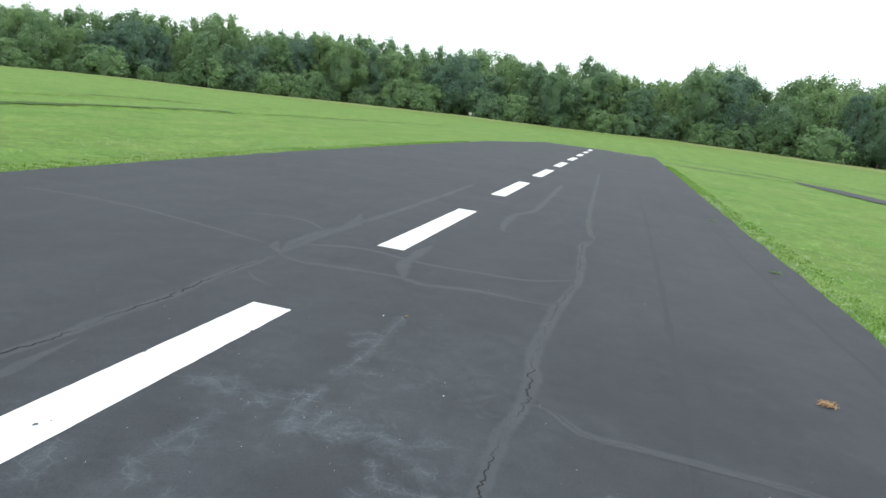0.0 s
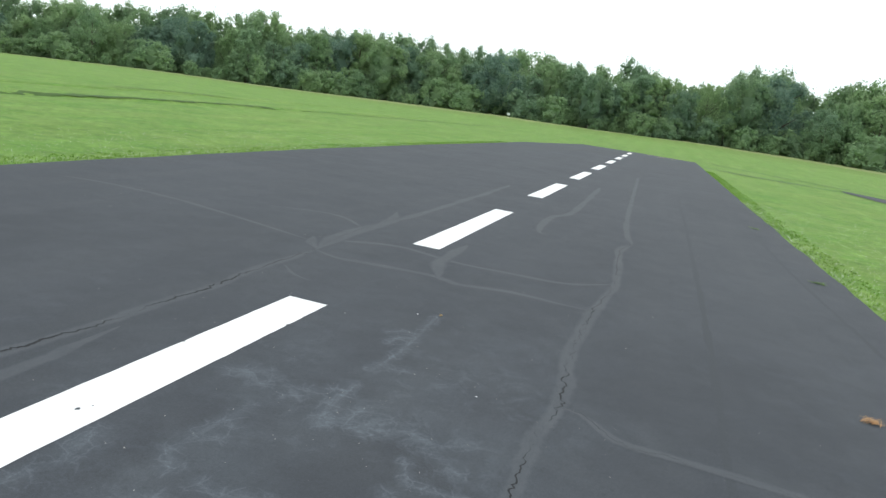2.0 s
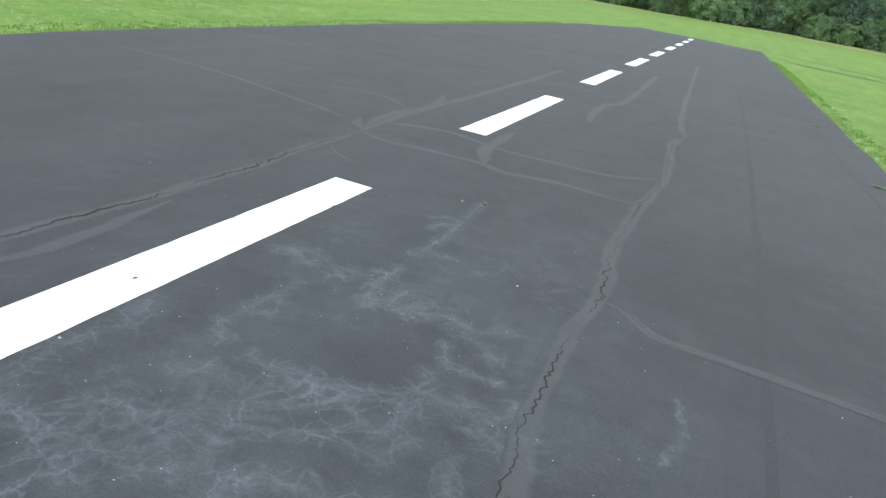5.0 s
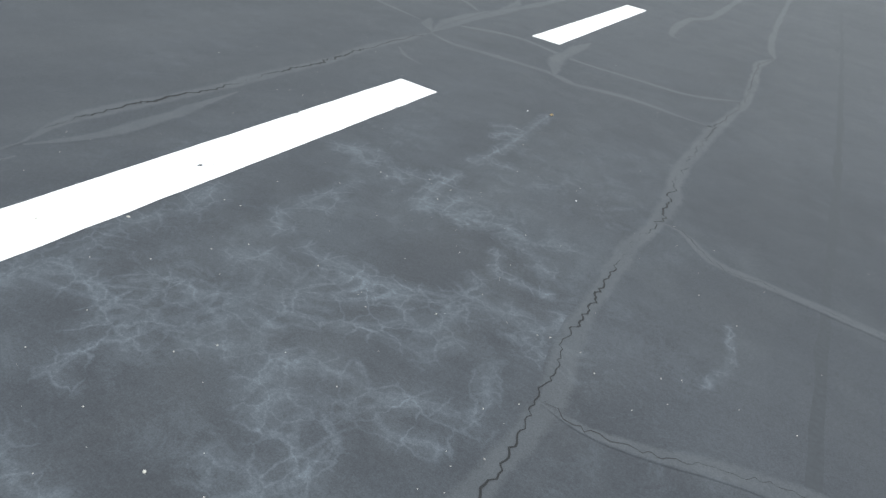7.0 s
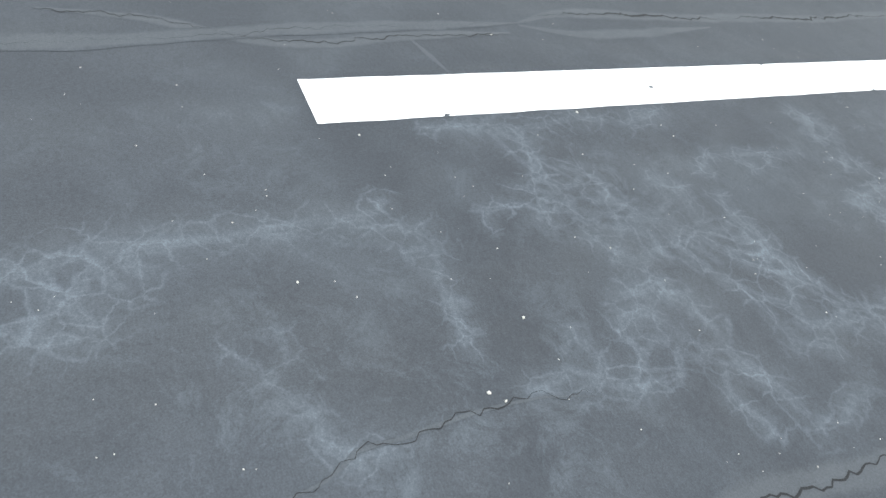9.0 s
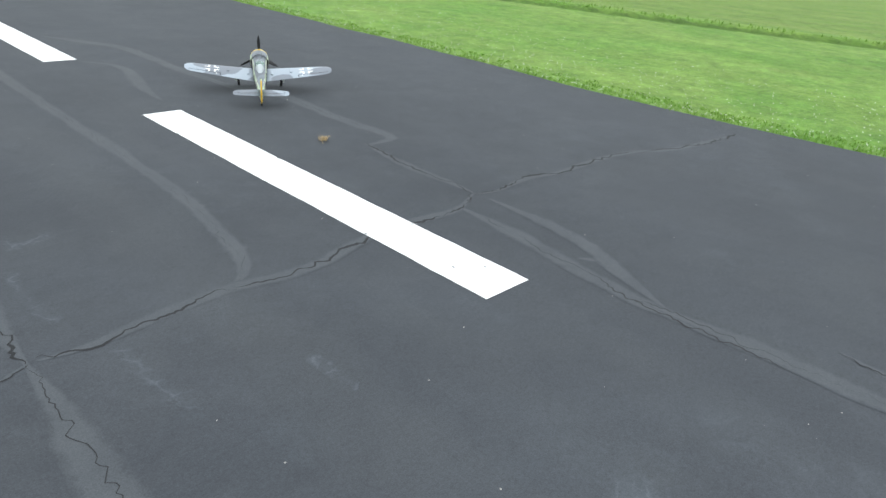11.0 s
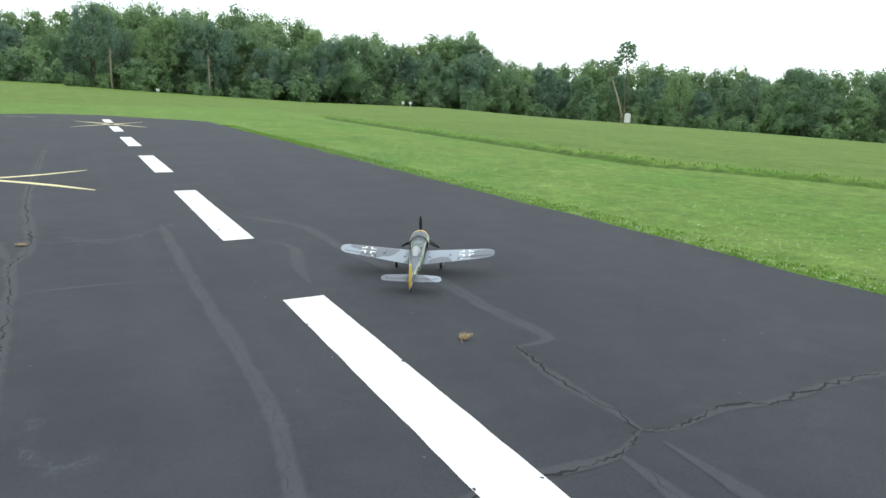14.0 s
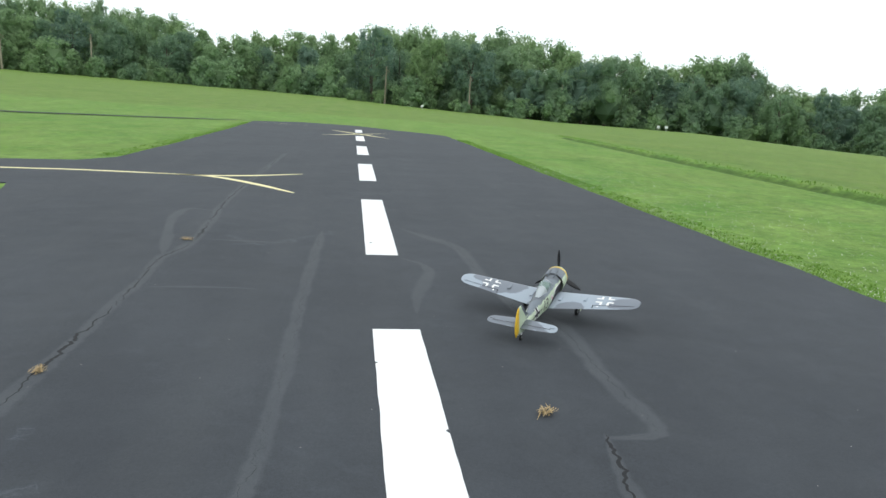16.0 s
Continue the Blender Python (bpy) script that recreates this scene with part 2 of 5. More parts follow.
    c = m.mix(0.6, c, m.ramp(f2, 0.36, 0.66, (0.28, 0.28, 0.28, 1), (0.72, 0.72, 0.72, 1)), "OVERLAY")
    f3 = m.noise(grain.outputs["Vector"], 1.1, 7, 0.8)
    c = m.mix(0.32, c, m.ramp(f3, 0.36, 0.66, (0.3, 0.3, 0.3, 1), (0.7, 0.7, 0.7, 1)), "OVERLAY")
    m.color(c)
    m.bump(m.math("ADD", f, m.math("MULTIPLY", f2, 1.2)), 0.5, 0.06)
    return m.m


def leaf_material(name, a, b):
    m = Mat(name, 0.6, 0, 0.25)
    r = m.t.nodes.new("ShaderNodeNewGeometry").outputs["Random Per Island"]
    o = m.t.nodes.new("ShaderNodeObjectInfo").outputs["Random"]
    c = m.mix(r, a, b)
    tint = m.noise(m.world(), 0.075, 2)
    pick = m.math("MULTIPLY_ADD", o, 0.5, m.math("MULTIPLY", tint, 0.5))
    c = m.mix(m.ramp(pick, 0.3, 0.55), m.mix(r, (0.147, 0.243, 0.189), (0.237, 0.356, 0.259)), c)
    c = m.mix(m.math("MULTIPLY", m.ramp(pick, 0.55, 0.72), 0.75), c, m.mix(r, (0.249, 0.373, 0.168), (0.384, 0.520, 0.252)))
    c = m.mix(m.math("MULTIPLY", m.ramp(m.noise(m.world(), 0.22, 3), 0.52, 0.68), 0.4), c, m.mix(r, (0.249, 0.373, 0.182), (0.384, 0.508, 0.280)))
    m.color(c)
    thin = m.t.nodes.new("ShaderNodeBsdfTranslucent")
    m.link(c, thin.inputs["Color"])
    both = m.t.nodes.new("ShaderNodeMixShader")
    both.inputs["Fac"].default_value = 0.55
    m.link(m.b.outputs[0], both.inputs[1])
    m.link(thin.outputs[0], both.inputs[2])
    m.link(both.outputs[0], m.t.nodes["Material Output"].inputs["Surface"])
    return m.m


ASPHALT = asphalt_material()
BAND = band_material()
PAINT = stripe_material()
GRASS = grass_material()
BLADE = grass_material("grass_blade", True)
LEAF = leaf_material("leaves", (0.203, 0.322, 0.175), (0.328, 0.475, 0.252))
LEAF_DARK = leaf_material("dark_leaves", (0.164, 0.266, 0.168), (0.266, 0.395, 0.238))
BARK = plain("bark", (0.13, 0.11, 0.09), 0.9, 0.35, 3.0)
PALE_BARK = plain("pale_bark", (0.3, 0.27, 0.2), 0.9, 0.25, 3.0)
# matted grass of the ruts, darkened for the shade in their dips
RUT = plain("shaded_rut_grass", (0.06, 0.115, 0.024), 0.9, 0.4, 3.0)
JOINT = plain("joint_tar", (0.039, 0.044, 0.051), 0.85, 0.3, 40.0)
CRACK = plain("open_crack", (0.02, 0.021, 0.023), 0.95, 0.3, 60.0)
YELLOW_PAINT = plain("yellow_road_paint", (0.85, 0.74, 0.42), 0.75, 0.25, 25.0)
WHITE_PAINT = plain("white_paint", (0.75, 0.77, 0.78), 0.5, 0.08)
STRAW = plain("straw", (0.42, 0.31, 0.16), 0.9, 0.3, 60.0)
STONE = plain("pebble", (0.5, 0.48, 0.44), 0.8, 0.3, 60.0)
CLOVER = plain("clover_flower", (0.75, 0.75, 0.68), 0.8, 0.1, 60.0)


# ---- mesh helpers ----
def mesh_of(name, bm, *mats, smooth=False):
    me = bpy.data.meshes.new(name)
    bm.to_mesh(me)
    bm.free()
    for a in mats:
        me.materials.append(a)
    if smooth:
        me.polygons.foreach_set("use_smooth", [True] * len(me.polygons))
    return me


def raw_mesh(name, verts, faces, *mats):
    me = bpy.data.meshes.new(name)
    me.from_pydata(verts, [], faces)
    for a in mats:
        me.materials.append(a)
    return me


def part(name, bm, material, parent, label="", smooth=False):
    ob = new(name, mesh_of(name, bm, material, smooth=smooth))
    ob.parent = parent
    return tagged(ob, label)


def smooth01(t):
    t = min(1, max(0, t))
    return t * t * (3 - 2 * t)


# ---- ground ----
# slope of the land by bearing (degrees left of the runway's +y end): height of the wood's foot, seen from the field
FOOT = ((-180, -0.1), (-167, 0.3), (-155, 0.6), (-90, 0.3), (-18, 0.0), (-4, 0.1), (5, -0.12), (12, -0.12), (23, -0.4), (32, -0.65), (40, -0.7), (48, -1.0),
        (117, -2.95), (131, -2.42), (143, -1.92), (152, -1.3), (163, -1.08), (173, -0.6), (180, -0.2))
WOOD = 165.0


def by_bearing(table, a):
    for (a0, v0), (a1, v1) in zip(table, table[1:]):
        if a0 <= a <= a1:
            return v0 + (v1 - v0) * (a - a0) / (a1 - a0)
    return table[0][1]


def mow_edge(y):
    """Where the mown strip west of the runway ends."""
    return -10.9 - 0.46 * max(0.0, y + 13.6) - 0.03 * max(0.0, -y - 20)


def land(x, y):
    """Height of the grass: flat by the runway, tilting away towards the woods."""
    d = math.hypot(max(abs(x) - 11, 0), max(abs(y) - (66 if y > 0 else 44), 0))
    a = math.degrees(math.atan2(-(x - 1.5), y + 0.5))
    far = 1.7 + WOOD * math.tan(radians(by_bearing(FOOT, a)))
    reach = math.hypot(max(WOOD * abs(math.sin(radians(a))) - 11, 0), max(WOOD * abs(math.cos(radians(a))) - (66 if y > 0 else 44), 0))
    z = far * min(1.4, (d / max(reach, 60)) ** 1.15)
    # low step up to the taller grass along the mowing edge
    if -45 < y < 12:
        u = x - mow_edge(y)
        z += (-0.05 * math.exp(-(u / 0.2) ** 2) + 0.1 * smooth01(-u / 0.24)) * smooth01((12 - y) / 6) * smooth01((y + 45) / 8)
    if y > 0:
        for c, k in ((-19.3, 0.3), (-25.3, 0.3)):
            u = x - c - 0.8 * math.sin(y * 0.09)
            z -= k * math.exp(-(u / 0.4) ** 2) * smooth01((75 - y) / 20) * smooth01(y / 6)
    return z - 0.015


def axis_steps():
    near = [i * 0.35 for i in range(-90, 91)]
    out, v, s = list(near), near[-1], 0.4
    while v < 2600:
        s *= 1.13
        v += s
        out += [v, -v]
    return sorted(out)


GX = sorted(set(axis_steps()) | {-17 + 0.1 * i for i in range(72)} | {-27 + 0.2 * i for i in range(46)})
GY = [v * 1.4 for v in axis_steps()]
gverts = [(x, y, land(x, y) + 0.012 * noise.noise((x * 0.8, y * 0.8, 0))) for y in GY for x in GX]
n = len(GX)
gfaces = [(j * n + i, j * n + i + 1, (j + 1) * n + i + 1, (j + 1) * n + i) for j in range(len(GY) - 1) for i in range(n - 1)]
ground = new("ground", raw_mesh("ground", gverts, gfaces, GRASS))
ground.data.polygons.foreach_set("use_smooth", [True] * len(gfaces))
tagged(ground, "bright green mown grass field with rougher meadow beyond", "ground", kind="structure")


# ---- runway ----
def ragged(points, step, amp, seed):
    """A closed outline with small wobbles between its corners."""
    out = []
    for (x0, y0), (x1, y1) in zip(points, points[1:] + points[:1]):
        k = max(1, int(math.hypot(x1 - x0, y1 - y0) / step))
        for i in range(k):
            t = i / k
            x, y = x0 + (x1 - x0) * t, y0 + (y1 - y0) * t
            out.append((x + amp * noise.noise((x, y, seed)) * 2, y + amp * noise.noise((x, y, seed + 9)) * 2))
    return out


def slab(name, outline, top, bottom, mat):
    bm = bmesh.new()
    f = bm.faces.new([bm.verts.new((x, y, top)) for x, y in outline])
    r = bmesh.ops.extrude_face_region(bm, geom=[f])
    for v in [g for g in r["geom"] if isinstance(g, bmesh.types.BMVert)]:
        v.co.z = bottom
    bmesh.ops.recalc_face_normals(bm, faces=bm.faces[:])
    bmesh.ops.triangulate(bm, faces=[f for f in bm.faces if len(f.verts) > 4])
    return new(name, mesh_of(name, bm, mat))


WEST_EDGE = [(-4.2, -35), (-4.33, -24), (-4.43, -14), (-4.54, -8.5), (-4.54, -4), (-5.5, 3), (-6.05, 7.5), (-6.22, 11.6), (-6.46, 17), (-6.6, 27), (-6.6, 47)]
EAST_EDGE = [(5.8, -42), (5.55, -34), (5.45, -22.4), (5.5, -17.8), (5.4, -11.0), (5.24, 5), (5.26, 8), (5.28, 11), (5.28, 20), (5.42, 38)]
RUNWAY = WEST_EDGE + [(-4.6, 66), (1.0, 67), (5.6, 65)] + EAST_EDGE[:4:-1] + [(5.35, -12.3), (5.6, -13.0), (6.4, -13.3), (13, -13.4), (13, -16.4), (7.4, -16.5), (6.0, -16.9),
          (5.5, -17.8), (5.45, -22.4), (5.55, -34), (5.8, -42), (3, -43.4), (0.1, -42), (-1.9, -38.6), (-3.4, -36.6)]
EDGE = ragged(RUNWAY, 0.35, 0.03, 3.0)
runway = slab("runway", EDGE, 0.0, -0.12, ASPHALT)
tagged(runway, "dark weathered asphalt runway with sealed cracks", "runway", kind="structure")


def ribbon(points, width, z, seed, wobble=0.3, step=0.09, jag=0.0):
    """Verts and faces of a flat uneven strip along a smoothed line."""
    line = []
    pts = [Vector((x, y, 0)) for x, y in points]
    pts = [pts[0] * 2 - pts[1]] + pts + [pts[-1] * 2 - pts[-2]]
    for a, b, c, d in zip(pts, pts[1:], pts[2:], pts[3:]):
        k = max(2, int((c - b).length / step))
        for i in range(k):
            t = i / k
            line.append(0.5 * (2 * b + (c - a) * t + (2 * a - 5 * b + 4 * c - d) * t * t + (3 * b - a - 3 * c + d) * t ** 3))
    line.append(pts[-2])
    verts, faces = [], []
    for i, p in enumerate(line):
        q, o = line[min(i + 1, len(line) - 1)], line[max(i - 1, 0)]
        side = Vector((-(q - o).y, (q - o).x, 0)).normalized()
        s = i * step
        off = jag * (0.8 * noise.noise((s * 7, seed, 0)) + 0.6 * noise.noise((s * 19, seed, 3)) + 0.45 * noise.noise((s * 47, seed, 5)))
        end = min(1, 0.15 + min(i, len(line) - 1 - i) / 6)
        wl = width * 0.5 * end * (1 + wobble * 2 * noise.noise((s * 1.3, seed, 7)) + wobble * noise.noise((s * 6, seed, 8)))
        wr = width * 0.5 * end * (1 + wobble * 2 * noise.noise((s * 1.3, seed, 17)) + wobble * noise.noise((s * 6, seed, 18)))
        a, b = p + side * (wl + off), p - side * (wr - off)
        verts += [(a.x, a.y, z), (b.x, b.y, z)]
        if i:
            faces.append((2 * i - 2, 2 * i - 1, 2 * i + 1, 2 * i))
    return verts, faces


def rimmed(name, v, mat):
    """A strip with a middle line, that knows how near its rim is."""
    v3, f3 = [], []
    for i in range(0, len(v), 2):
        a, b = v[i], v[i + 1]
        v3 += [a, tuple((p + q) / 2 for p, q in zip(a, b)), b]
        if i:
            k = len(v3) - 6
            f3 += [(k, k + 1, k + 4, k + 3), (k + 1, k + 2, k + 5, k + 4)]
    me = raw_mesh(name, v3, f3, mat)
    rim = me.attributes.new("rim", "FLOAT", "POINT")
    rim.data.foreach_set("value", [0.0 if i % 3 == 1 else 1.0 for i in range(len(v3))])
    return me


VEINS = []


def vein(points, width):
    """The line of a pale mineral vein in the asphalt, with short side branches."""
    rng = random.Random(int(abs(points[0][0] * 970 + points[0][1] * 310)))
    lines = [points]
    for k in range(3 if width > 0.1 else 0):
        i = rng.randrange(len(points) - 1)
        t, a, r = rng.random(), rng.uniform(0, 6.283), rng.uniform(0.1, 0.28)
        x, y = (points[i][n] + (points[i + 1][n] - points[i][n]) * t for n in (0, 1))
        lines.append(((x, y), (x + r * 0.5 * math.cos(a), y + r * 0.5 * math.sin(a)), (x + r * math.cos(a + 0.5), y + r * math.sin(a + 0.5))))
    for line in lines:
        for a, b in zip(line, line[1:]):
            VEINS.append((a, b, width))


def veined_paving(x0, x1, y0, y1, step, strength):
    """The finely crazed top of the paving, that knows how near each spot is to a vein."""
    nx, ny = int((x1 - x0) / step) + 1, int((y1 - y0) / step) + 1
    gx, gy = np.meshgrid(np.linspace(x0, x1, nx), np.linspace(y0, y1, ny))
    close = np.zeros_like(gx)
    for (ax, ay), (bx, by), width in VEINS:
        dx, dy = bx - ax, by - ay
        t = np.clip(((gx - ax) * dx + (gy - ay) * dy) / (dx * dx + dy * dy + 1e-9), 0, 1)
        d = np.hypot(gx - ax - t * dx, gy - ay - t * dy)
        close = np.maximum(close, strength * (1 - d / (0.75 * width)))
    verts = np.stack((gx.ravel(), gy.ravel(), np.full(gx.size, 0.0003)), 1).tolist()
    faces = [(j * nx + i, j * nx + i + 1, (j + 1) * nx + i + 1, (j + 1) * nx + i) for j in range(ny - 1) for i in range(nx - 1)]
    me = raw_mesh("veined_paving", verts, faces, ASPHALT)
    me.attributes.new("near_vein", "FLOAT", "POINT").data.foreach_set("value", np.clip(close, 0, 1).ravel())
    ob = new("veined_paving", me)
    ob.parent = runway
    tagged(ob, "asphalt veined with pale mineral dust")


def crack(points, width=0.11, open_width=0.012, layer=0.0):
    """A sealed crack in the runway: a band of filler with a dark split reopened along it."""
    seed = abs(points[0][0] * 3.1 + points[0][1] * 1.7 + points[-1][1])
    v, f = ribbon(points, width * 1.3, 0.0006 + layer * 0.4, seed)
    ob = new("crack_filler", rimmed("crack_filler", v, BAND))
    ob.parent = runway
    tagged(ob, "paler band of crack filler")
    if open_width:
        v, f = ribbon(points, open_width * (0.34 if open_width > 0.03 else 0.26), 0.0018, seed + 5, 1.4, 0.02, 0.042)
        k = new("crack", raw_mesh("crack", v, f, CRACK))
        k.parent = runway


crack(((2.13, 0.2), (2.11, 0.9), (2.13, 1.45), (2.08, 1.95), (2.07, 2.87), (2.14, 3.42), (2.08, 4.43), (2.11, 5.8), (2.22, 7.3), (2.15, 9.5), (2.29, 10.4)), 0.1, 0.02, 0.0000)
crack(((2.12, 0.5), (2.06, -0.6), (2.0, -1.6), (1.99, -3.13)), 0.12, 0.009, 0.0005)
crack(((2.29, 10.4), (2.12, 11.9), (2.0, 16.7), (1.8, 28)), 0.09, 0.0, 0.0010)
crack(((2.14, 3.42), (2.27, 3.4), (2.5, 3.17), (2.75, 3.14), (3.1, 3.13), (3.65, 3.06), (4.6, 2.95)), 0.08, 0.014, 0.0015)
crack(((2.13, 1.44), (2.29, 1.42), (2.51, 1.46), (2.84, 1.58), (3.5, 1.7)), 0.09, 0.012, 0.0020)
crack(((2.09, 5.86), (1.75, 5.85), (1.31, 5.88), (0.78, 5.74), (0.55, 5.85), (-0.07, 5.78), (-0.48, 5.7), (-0.8, 5.83)), 0.09, 0.0, 0.0000)
crack(((2.2, 7.2), (1.72, 6.75), (1.13, 6.66), (0.5, 6.63), (-0.26, 6.8), (-0.99, 6.35)), 0.08, 0.0, 0.0005)
crack(((0.58, 5.77), (0.38, 6.6), (0.36, 7.7)), 0.13, 0.0, 0.0010)
crack(((-0.8, 5.83), (-0.98, 6.85), (-0.94, 8.15), (-1.15, 9.08)), 0.12, 0.0, 0.0015)
crack(((-0.82, 5.9), (-0.9, 7.6), (-0.86, 9.3), (-0.85, 11.4), (-0.9, 16.1)), 0.11, 0.0, 0.0020)
crack(((-0.8, 5.83), (-0.8, 4.86), (-0.75, 4.09), (-0.75, 3.35), (-0.73, 2.88), (-0.78, 2.2), (-0.78, 1.72), (-0.67, 1.4)), 0.1, 0.035, 0.0000)
crack(((-0.62, 2.86), (-0.56, 2.2), (-0.55, 1.75), (-0.65, 1.4)), 0.09, 0.0, 0.0005)
crack(((-0.69, 5.02), (-0.48, 4.81), (-0.27, 4.74)), 0.08, 0.0, 0.0010)
crack(((0.98, 20), (1.03, 13.3), (0.8, 11.8), (0.87, 10), (1.05, 9.7)), 0.12, 0.0, 0.0015)
crack(((-0.67, 1.4), (-0.64, 0.96), (-0.63, 0.22), (-0.54, -0.43), (-0.5, -1.1), (-0.46, -1.9)), 0.1, 0.012, 0.0020)
crack(((-0.56, 1.3), (-0.53, 0.67), (-0.48, 0.18), (-0.55, -0.21), (-0.7, -0.5), (-0.8, -1.0)), 0.08, 0.016, 0.0000)
crack(((-0.53, 0.67), (-0.36, 0.72), (-0.19, 0.76)), 0.07, 0.0, 0.0005)
crack(((1.72, -0.7), (1.68, -0.41), (1.62, -0.3), (1.62, -0.17), (1.6, 0.06), (1.61, 0.31), (1.66, 0.5)), 0.016, 0.012, 0.0010)
crack(((-0.86, -3.39), (-1.02, -3.33), (-1.44, -3.38), (-1.82, -3.31), (-2.28, -3.33), (-2.73, -3.3), (-3.3, -3.1), (-4.3, -3.0)), 0.06, 0.05, 0.0015)
crack(((-0.86, -3.39), (-0.55, -3.25), (-0.26, -3.27), (0.18, -3.26), (0.67, -3.15), (1.12, -3.19), (1.34, -3.17), (1.74, -3.11), (1.95, -3.13)), 0.08, 0.045, 0.0020)
crack(((-0.87, -3.37), (-0.88, -3.66), (-0.87, -4.0), (-0.9, -4.35), (-0.95, -4.66)), 0.1, 0.035, 0.0000)
crack(((-0.93, -4.62), (-1.09, -4.62), (-1.22, -4.66), (-1.24, -4.9), (-1.22, -5.5), (-1.21, -6.32), (-1.0, -6.8), (-0.92, -7.6), (-0.88, -8.6), (-0.8, -9.25), (-0.3, -10.1)), 0.13, 0.008, 0.0005)
crack(((-0.17, -8.5), (-0.43, -8.05), (-0.24, -7.22), (-0.18, -6.6)), 0.1, 0.0, 0.0010)
crack(((-0.6, -3.28), (-0.58, -2.95), (-0.53, -2.5), (-0.47, -2.05), (-0.44, -1.6), (-0.45, -1.1)), 0.11, 0.018, 0.0015)
crack(((-0.88, -3.26), (-0.86, -2.81), (-0.8, -2.4), (-0.66, -2.1), (-0.5, -1.75)), 0.11, 0.0, 0.0020)
crack(((-0.62, -2.35), (-0.7, -2.2), (-0.6, -2.0)), 0.12, 0.0, 0.0000)
crack(((1.99, -3.13), (2.0, -3.6), (1.97, -4.1), (2.02, -4.75), (2.03, -5.46), (2.04, -7.16), (2.1, -8.21), (1.98, -9.19), (2.15, -12.9), (2.1, -21)), 0.1, 0.035, 0.0005)
crack(((1.99, -3.13), (2.23, -3.02), (2.45, -3.06), (3.4, -3.1), (5.2, -3)), 0.06, 0.05, 0.0010)
crack(((1.12, -3.19), (0.97, -3.28), (0.87, -3.48), (0.82, -3.75), (0.74, -4.3), (0.71, -5.09), (0.7, -6.4), (0.7, -8.05), (0.66, -9.8)), 0.095, 0.006, 0.0015)
crack(((2.1, -8.3), (2.46, -10.1), (2.5, -11.1), (2.14, -11)), 0.1, 0.0, 0.0020)
crack(((1.95, -7.22), (1.5, -7.25), (1.1, -7.22)), 0.08, 0.0, 0.0000)
crack(((1.92, -9.16), (1.4, -9.1), (0.95, -9.07)), 0.08, 0.0, 0.0005)
crack(((-5.2, 6.6), (-4.76, 6.8), (-3.66, 6.83), (-2.6, 6.63), (-1.1, 6.2)), 0.06, 0.0, 0.0003)
crack(((-2.5, 7.6), (-1.6, 7.9), (-0.95, 7.4)), 0.06, 0.0, 0.0008)
crack(((-1.12, 6.4), (-1.0, 6.1), (-0.82, 5.9)), 0.24, 0.0, 0.0013)


# mineral veins beside the centre line
vein(((0.32, 0.89), (0.59, 0.86), (0.71, 0.87), (0.89, 0.90)), 0.17)
vein(((0.85, 0.20), (0.93, 0.21), (1.03, 0.20), (1.09, 0.16), (1.25, 0.17), (1.36, 0.15)), 0.15)
vein(((0.78, 0.51), (0.77, 0.65), (0.83, 0.77), (0.87, 0.98)), 0.14)
vein(((1.39, 0.75), (1.38, 0.86), (1.48, 0.92), (1.60, 0.99)), 0.14)
vein(((1.27, 0.98), (1.37, 1.05), (1.52, 1.09), (1.62, 1.07), (1.76, 1.15), (1.89, 1.17)), 0.17)
vein(((0.89, 1.19), (0.99, 1.29), (1.15, 1.39), (1.26, 1.47), (1.39, 1.67)), 0.15)
vein(((0.80, 1.49), (0.98, 1.44), (1.10, 1.49), (1.19, 1.65), (1.42, 1.67)), 0.15)
vein(((1.58, 1.39), (1.61, 1.51), (1.61, 1.65), (1.64, 1.79), (1.78, 1.86), (1.95, 1.85)), 0.18)
vein(((1.66, 0.77), (1.67, 0.64), (1.61, 0.53), (1.62, 0.45)), 0.15)
vein(((1.36, 1.35), (1.50, 1.38), (1.61, 1.38), (1.68, 1.36)), 0.13)
vein(((1.59, 2.49), (1.79, 2.34)), 0.10)
vein(((2.67, 2.54), (2.72, 2.26), (2.64, 1.98)), 0.05)
vein(((0.24, 0.49), (0.25, 0.65), (0.30, 0.86), (0.24, 1.26), (0.31, 1.50), (0.24, 1.75)), 0.20)
vein(((0.98, 3.23), (1.01, 3.58), (1.00, 4.00), (0.97, 4.59)), 0.12)
vein(((1.04, 2.41), (0.99, 2.62), (0.99, 2.86), (0.98, 2.96)), 0.14)
vein(((1.13, 2.56), (1.32, 2.52), (1.45, 2.59), (1.59, 2.55), (1.82, 2.33)), 0.12)
vein(((0.55, 2.66), (0.60, 2.81), (0.77, 2.64)), 0.20)
vein(((0.61, 1.82), (0.62, 1.97), (0.63, 2.14), (0.65, 2.36)), 0.14)
vein(((0.83, 1.46), (0.97, 1.43), (1.07, 1.37), (1.19, 1.43), (1.22, 1.54), (1.30, 1.68)), 0.14)
vein(((1.30, 1.68), (1.40, 1.73), (1.56, 1.79), (1.60, 1.90)), 0.12)
vein(((1.55, 2.31), (1.64, 2.12), (1.80, 2.13), (1.89, 2.14)), 0.10)
vein(((0.86, 0.90), (0.91, 1.03), (0.96, 1.18), (1.08, 1.35)), 0.15)
vein(((1.58, 1.86), (1.72, 1.86), (1.95, 1.86)), 0.12)
vein(((0.82, -1.12), (0.77, -0.98), (0.74, -0.82), (0.75, -0.65), (0.75, -0.44)), 0.22)
